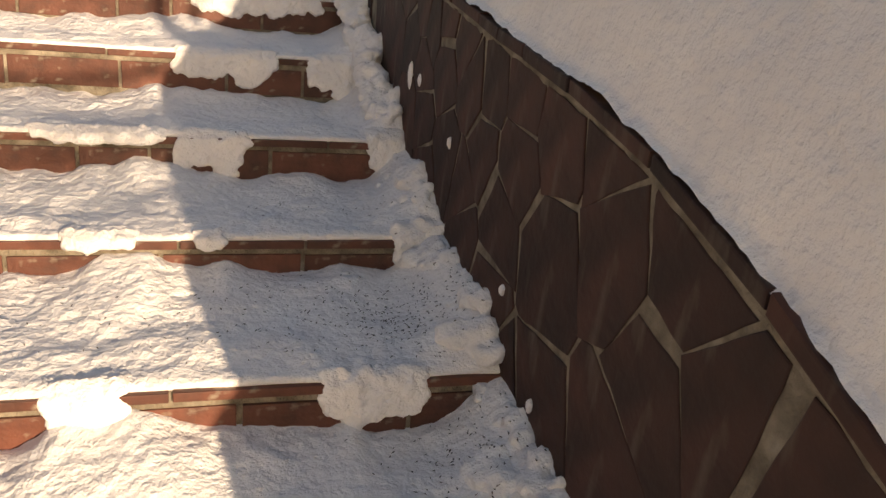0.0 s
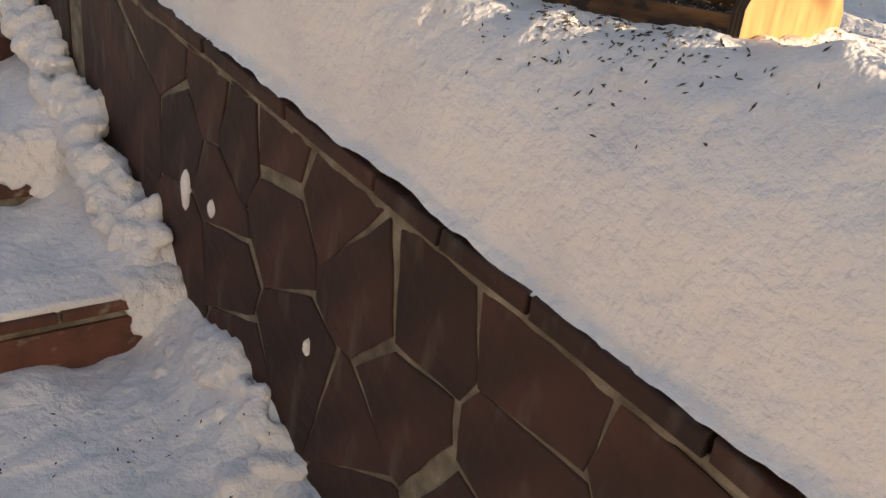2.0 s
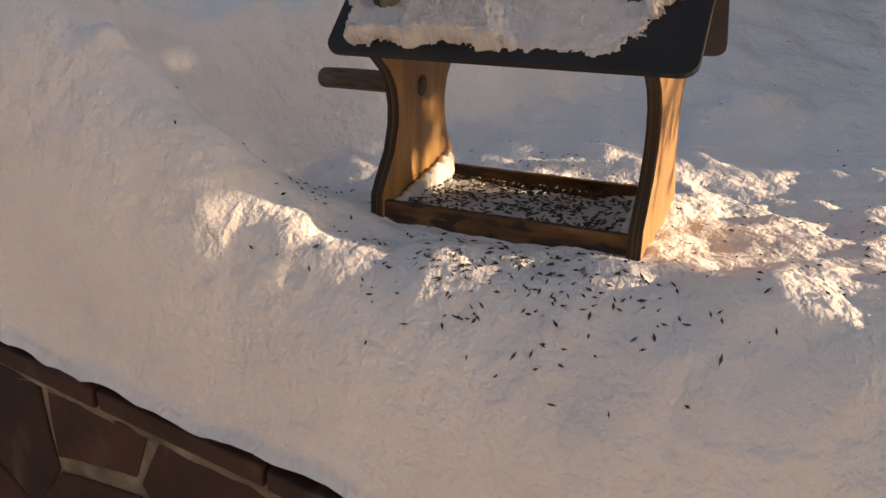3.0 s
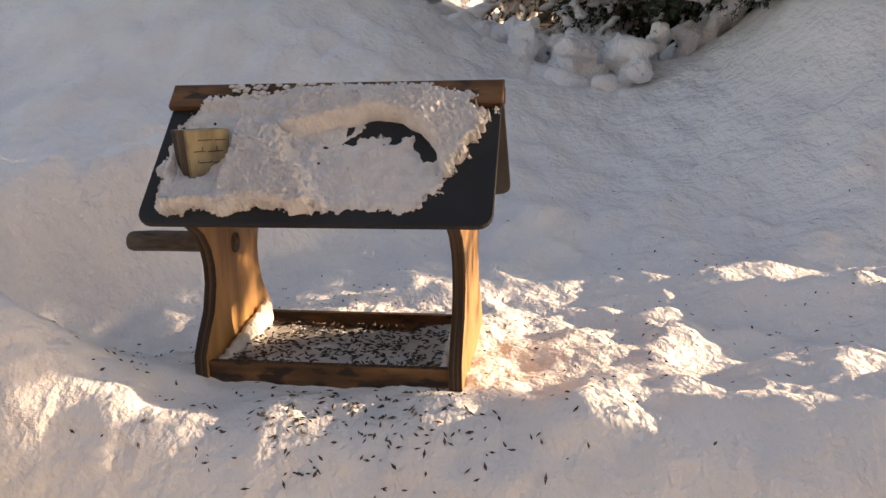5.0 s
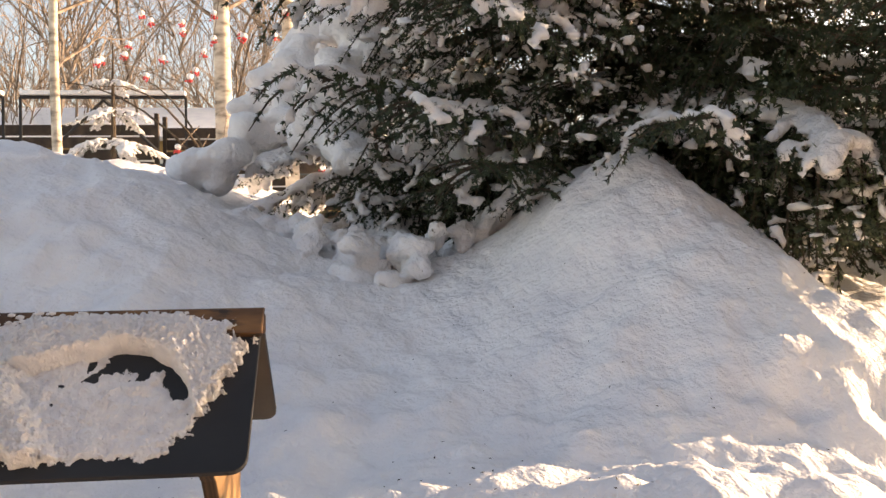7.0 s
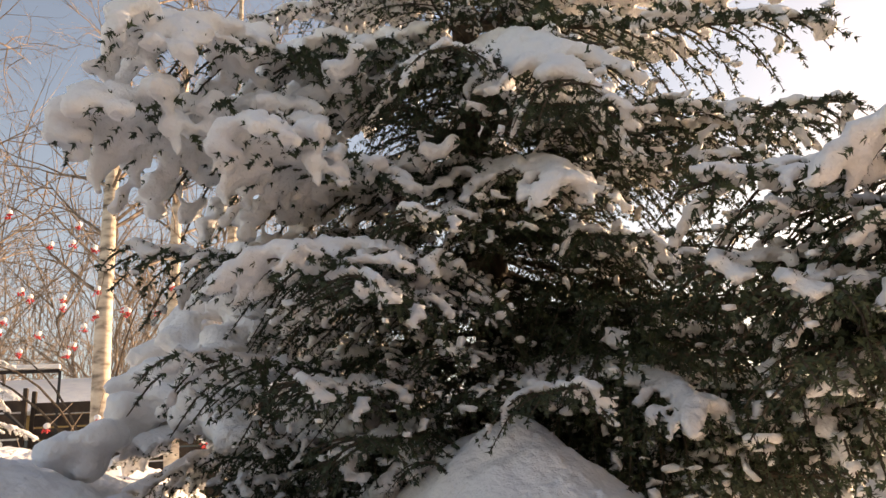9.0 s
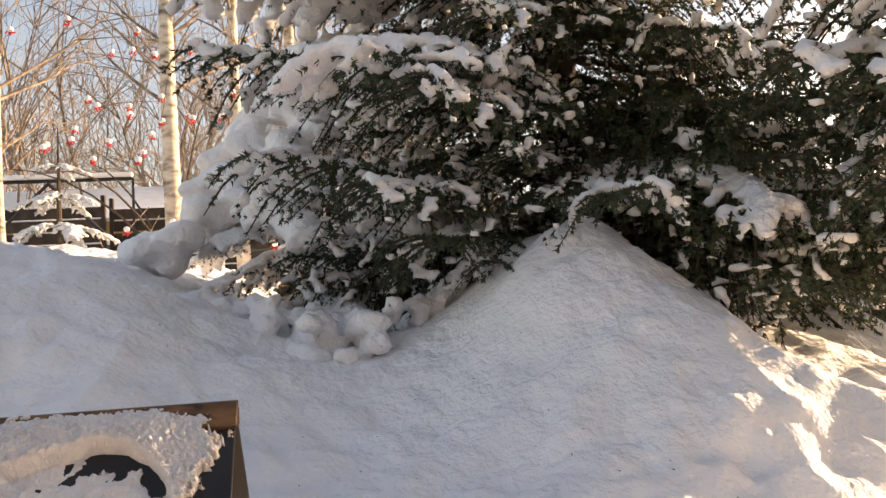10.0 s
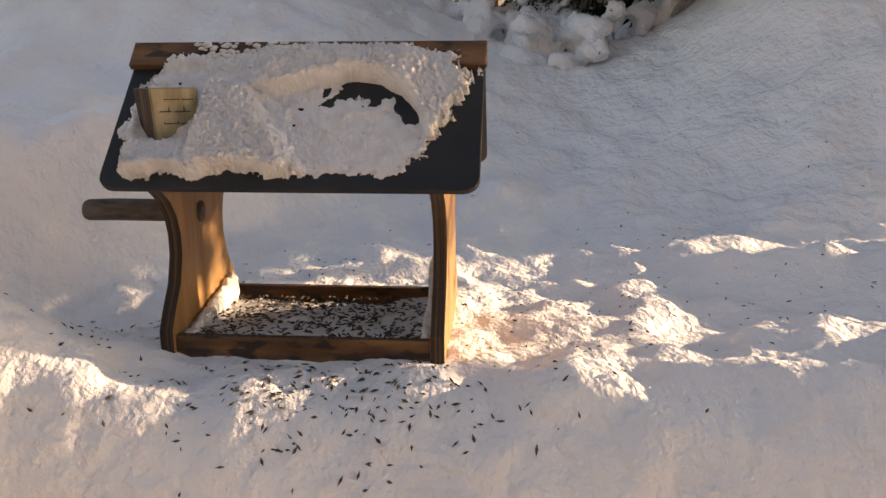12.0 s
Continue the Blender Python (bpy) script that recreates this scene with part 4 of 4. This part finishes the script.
snow_cover(laden, 1.7, 1.25)
small_spruce("young_spruce", pose(7.8, 2.5, 2.15), 1.75, 0.8, "young spruce white with sunlit snow", 6, LADEN, 5)
# trunk out of view, placed and bared low down to let the sun through
neighbour = small_spruce("spruce_tree", pose(1.35, -4.1, 0.9), 6.2, 1.7, "spruce with snow on drooping boughs", 9, PLAIN + LADEN, 8, 0.29)
for i, (x, y, z, kinds) in enumerate(((1.55, -1.64, 2.66, LIGHT), (1.45, -1.70, 2.49, LIGHT), (1.29, -1.8, 2.36, LIGHT), (1.27, -1.89, 2.18, LIGHT), (1.02, -2.0, 2.62, HEAVY), (1.35, -1.85, 2.6, LIGHT), (1.2, -2.0, 2.45, LIGHT), (1.5, -1.95, 2.35, BARE), (1.2, -1.75, 2.1, BARE), (1.35, -1.95, 2.0, LIGHT), (1.5, -2.05, 2.15, BARE), (1.1, -1.9, 2.3, BARE), (1.6, -2.1, 2.45, BARE), (1.75, -2.2, 2.3, BARE))):
    hang_bough(neighbour, (0, 0, 1.9 + 0.5 * (z - 2.3)), (x - 1.35, y + 4.1, z - 0.9), kinds, random.Random(40 + i))
# unseen low boughs, added only to break up the sunlight on the steps
for i, (x, y, z) in enumerate(((0.3, -4.4, 1.25), (0.45, -3.8, 1.1), (0.2, -4.0, 1.55), (0.55, -4.6, 1.4), (0.35, -3.5, 1.35))):
    hang_bough(neighbour, (0, 0, 0.5 + 0.7 * (z - 1.1)), (x - 1.35, y + 4.1, z - 0.9), PLAIN, random.Random(70 + i))


def snow_bush():
    """Low branches buried in snow at the foot of the spruces, with dark holes between the lumps."""
    rnd = random.Random(14)
    bm = bmesh.new()
    for i in range(300):
        x, y = rnd.gauss(2.95, 0.28), rnd.gauss(-0.25, 0.36)
        z = ground_z(x, y)
        r = rnd.uniform(0.028, 0.066)
        blob(bm, (x, y, z - 0.02 + 0.15 * rnd.random() ** 1.8), (r * 1.2, r * 1.1, r * rnd.uniform(0.7, 1.4)), 1)
    tagged(new("snow_mound", melted("snow_mound", bm, 0.02, 0.03, 11, 4, 0.9)), "lumpy snow burying low branches", "snow")


snow_bush()


# ---- birches, rowan, fence and the hillside ----
def branchy(bm, base, d, length, radius, depth, rnd, droop=0.0, spread=45, kids=5):
    pts, p, v = [Vector(base)], Vector(base), Vector(d).normalized()
    n = 5
    for i in range(n):
        v = (v + Vector((rnd.gauss(0, 0.13), rnd.gauss(0, 0.13), rnd.gauss(0, 0.08) - droop))).normalized()
        p = p + v * length / n
        pts.append(p.copy())
    tube(bm, pts, [radius * (1 - 0.8 * i / n) for i in range(n + 1)], 4 if depth else 3, False)
    if depth:
        for i in range(kids):
            q = rnd.uniform(0.25, 1.0)
            k = min(n - 1, int(q * n))
            b = pts[k].lerp(pts[k + 1], q * n - k)
            ax = v.orthogonal().normalized()
            ax.rotate(Matrix.Rotation(rnd.uniform(0, 6.28), 3, v))
            w = v.copy()
            w.rotate(Matrix.Rotation(radians(rnd.uniform(0.6, 1.2) * spread), 3, ax))
            branchy(bm, b, w, length * rnd.uniform(0.45, 0.7), radius * 0.45, depth - 1, rnd, droop + 0.02, spread, kids)


def birch(x, y, z, h, r, lean, seed):
    rnd = random.Random(seed)
    t = thing("birch_tree", pose(x, y, z), "bare white-barked birch with fine drooping twigs", "tree", "birches")
    bm = bmesh.new()
    pts = [(lean * q * h + 0.05 * math.sin(q * 7 + seed), 0.05 * math.sin(q * 5), q * h) for q in [i / 10 for i in range(11)]]
    tube(bm, pts, [r * (1 - 0.75 * i / 10) for i in range(11)], 10)
    part("trunk", bm, BIRCH, t, "white bark with dark scars", True)
    for i in range(15):
        q = rnd.uniform(0.15, 0.95)
        bm = bmesh.new()
        a = rnd.uniform(0, 6.28)
        branchy(bm, (lean * q * h + 0.05 * math.sin(q * 7 + seed), 0.05 * math.sin(q * 5), q * h), (math.cos(a), math.sin(a), 0.75), rnd.uniform(1.2, 2.2), 0.022, 3, rnd, 0.02, 42, 4)
        part("limb", bm, TWIGM, t)


birch(7.2, 1.25, 1.9, 8.5, 0.095, 0.03, 1)
birch(8.8, 0.75, 1.9, 8.5, 0.09, 0.0, 2)
birch(9.0, 0.1, 1.9, 8.0, 0.09, 0.04, 3)
birch(8.6, 3.3, 2.0, 7.5, 0.06, -0.05, 4)


def rowan():
    rnd = random.Random(12)
    t = thing("rowan_tree", pose(6.3, 1.1, 2.0), "bare rowan with red berry clusters capped in snow", "tree")
    for i in range(7):
        bm = bmesh.new()
        a = radians(40 + 52 * i)
        pts = [Vector((0, 0, 0.2 + 0.05 * i))]
        for j in range(1, 7):
            q = j / 6
            pts.append(Vector((0.9 * q * math.cos(a), 1.35 * q * math.sin(a), 0.2 + 1.9 * q - 0.75 * q * q * (1 + 0.25 * (i % 3)))))
        tube(bm, pts, [0.014 * (1 - 0.12 * j) for j in range(7)], 5)
        part("branch", bm, BARK, t)
    for i in range(46):
        a = rnd.uniform(0, 6.28)
        r = rnd.uniform(0.25, 1.0)
        c = Vector((0.6 * r * math.cos(a), 1.35 * r * math.sin(a), rnd.choice((1.35, 1.5, 1.6, 1.75, 2.3, 0.5)) + rnd.gauss(0, 0.12)))
        bm = bmesh.new()
        for j in range(12):
            blob(bm, c + Vector((rnd.gauss(0, 0.016), rnd.gauss(0, 0.016), rnd.gauss(0, 0.010) - 0.012)), (0.009, 0.009, 0.009), 1)
        cl = part("berry_cluster", bm, BERRY, t, "", True)
        bm = bmesh.new()
        blob(bm, c + Vector((0, 0, 0.022)), (0.028, 0.028, 0.026), 2)
        part("snow_cap", bm, SNOW, cl, "", True)
        bm = bmesh.new()
        tube(bm, [c + Vector((0, 0, 0.01)), c + Vector((rnd.gauss(0, 0.1), rnd.gauss(0, 0.1), 0.22))], [0.003, 0.004], 3)
        part("stalk", bm, TWIGM, cl)


rowan()


def fence():
    # along +y at its far stretch, boards with snow on their edges
    for s in range(4):
        y0 = -1.6 + 2.1 * s
        t = thing("fence_panel", pose(10.2 - 0.12 * y0, y0, 1.9), "dark horizontal-board fence panel dusted with snow", "fence", "fence")
        for i in range(9):
            bm = bmesh.new()
            box(bm, (0, 0.02, 0.1 + 0.16 * i), (0.03, 2.06, 0.235 + 0.16 * i), 0.004)
            part("board", bm, FENCEW, t)
            bm = bmesh.new()
            a = 0.2 + 1.2 * ((i * 37 + s * 11) % 10) / 10
            box(bm, (-0.012, a * 0.5, 0.236 + 0.16 * i), (0.028, a * 0.5 + 0.75, 0.252 + 0.16 * i), 0.006)
            part("snow_strip", bm, SNOW, t)
        for yy in (0.0, 2.06):
            bm = bmesh.new()
            box(bm, (-0.02, yy - 0.02, -0.3), (0.05, yy + 0.03, 1.66), 0.004)
            part("post", bm, FENCEW, t)


def gate(y, w):
    t = thing("metal_gate", pose(9.3, y, 1.9), "open steel gate frame with diagonal braces and snow on top", "gate", "gates")
    for a, b in (((0, 0, 0), (0, 0, 1.75)), ((0, w, 0), (0, w, 1.75)), ((0, 0, 1.75), (0, w, 1.75)), ((0, 0, 0.75), (0, w * 0.5, 1.72)), ((0, w, 0.75), (0, w * 0.5, 1.72))):
        bm = bmesh.new()
        tube(bm, [a, b], [0.022, 0.022], 4)
        part("bar", bm, BLACK, t)
    bm = bmesh.new()
    box(bm, (-0.05, 0, 1.772), (0.05, w, 1.83), 0.02)
    part("snow_ridge", bm, SNOW, t)


fence()
gate(2.1, 1.95)
gate(4.25, 1.6)


def house():
    t = thing("house", pose(14.5, 3.0, 2.2), "low ochre house behind the fence with a snowy roof", "house")
    bm = bmesh.new()
    box(bm, (0, -4.5, -0.5), (4, 4.5, 1.75))
    part("wall", bm, OCHRE, t)
    bm = bmesh.new()
    prism(bm, [(-0.5, 1.7), (4.5, 1.7), (2.0, 2.7)], "y", -4.8, 4.8)
    part("roof", bm, SNOW, t, "snow-covered roof")
    for i in range(6):
        y = -4 + 1.5 * i
        bm = bmesh.new()
        box(bm, (-0.03, y, 0.4), (0.02, y + 0.75, 1.35), 0.01)
        w = part("window", bm, SNOWPAINT, t, "pale window frame")
        bm = bmesh.new()
        box(bm, (-0.036, y + 0.08, 0.48), (-0.03, y + 0.67, 1.27))
        part("pane", bm, GLASS, w)


house()


def added_surround():
    """An unseen wall added behind the camera to bounce warm light, and a path below the steps."""
    bm = bmesh.new()
    box(bm, (-5.6, -7, -2), (-5.2, 9, 4.5))
    tagged(new("wall_bounce", finish("wall_bounce", bm, BOUNCE)), "unseen warm grey wall added for bounce light", "wall", kind="structure")
    bm = bmesh.new()
    box(bm, (-5.2, -9, -1.2), (0.0, 9, -0.75))
    tagged(new("ground_path", finish("ground_path", bm, SNOW)), "snowy path at the foot of the steps", "snow", kind="structure")


added_surround()


def hillside():
    me = bpy.data.meshes.new("hill")
    verts, faces = [], []
    n, m = 60, 30
    for i in range(n + 1):
        a = radians(-85 + 170 * i / n)
        for j in range(m + 1):
            q = j / m
            r = 22 + 55 * q
            z = 1.0 + 13 * smooth(0, 0.9, q) * (0.75 + 0.25 * math.sin(a * 2.2 + 1)) + 0.8 * noise.fractal(Vector((r * 0.1 * math.cos(a), r * 0.1 * math.sin(a), 1)), 1, 2, 3)
            verts.append((r * math.cos(a), r * math.sin(a), z))
    for i in range(n):
        for j in range(m):
            faces.append((i * (m + 1) + j, (i + 1) * (m + 1) + j, (i + 1) * (m + 1) + j + 1, i * (m + 1) + j + 1))
    me.from_pydata(verts, [], faces)
    me.polygons.foreach_set("use_smooth", [True] * len(faces))
    me.materials.append(SNOW)
    tagged(new("hill", me), "snow-covered wooded hillside", "hill", kind="structure")
    rnd = random.Random(77)
    bm = bmesh.new()
    for i in range(140):
        a = radians(rnd.uniform(-15, 42))
        r = rnd.uniform(15, 50)
        q = max(0.0, (r - 22) / 55)
        z = 1.5 + 13 * smooth(0, 0.9, q) * (0.75 + 0.25 * math.sin(a * 2.2 + 1)) - 0.3
        h = rnd.uniform(4, 7.5)
        branchy(bm, (r * math.cos(a), r * math.sin(a), z), (rnd.gauss(0, 0.06), rnd.gauss(0, 0.06), 1), h, 0.06, 2, rnd, -0.03, 32, 7)
    tagged(new("far_wood", finish("far_wood", bm, TWIGM)), "bare grey-brown winter trees on the hillside", "trees", kind="stuff")


hillside()
husks()
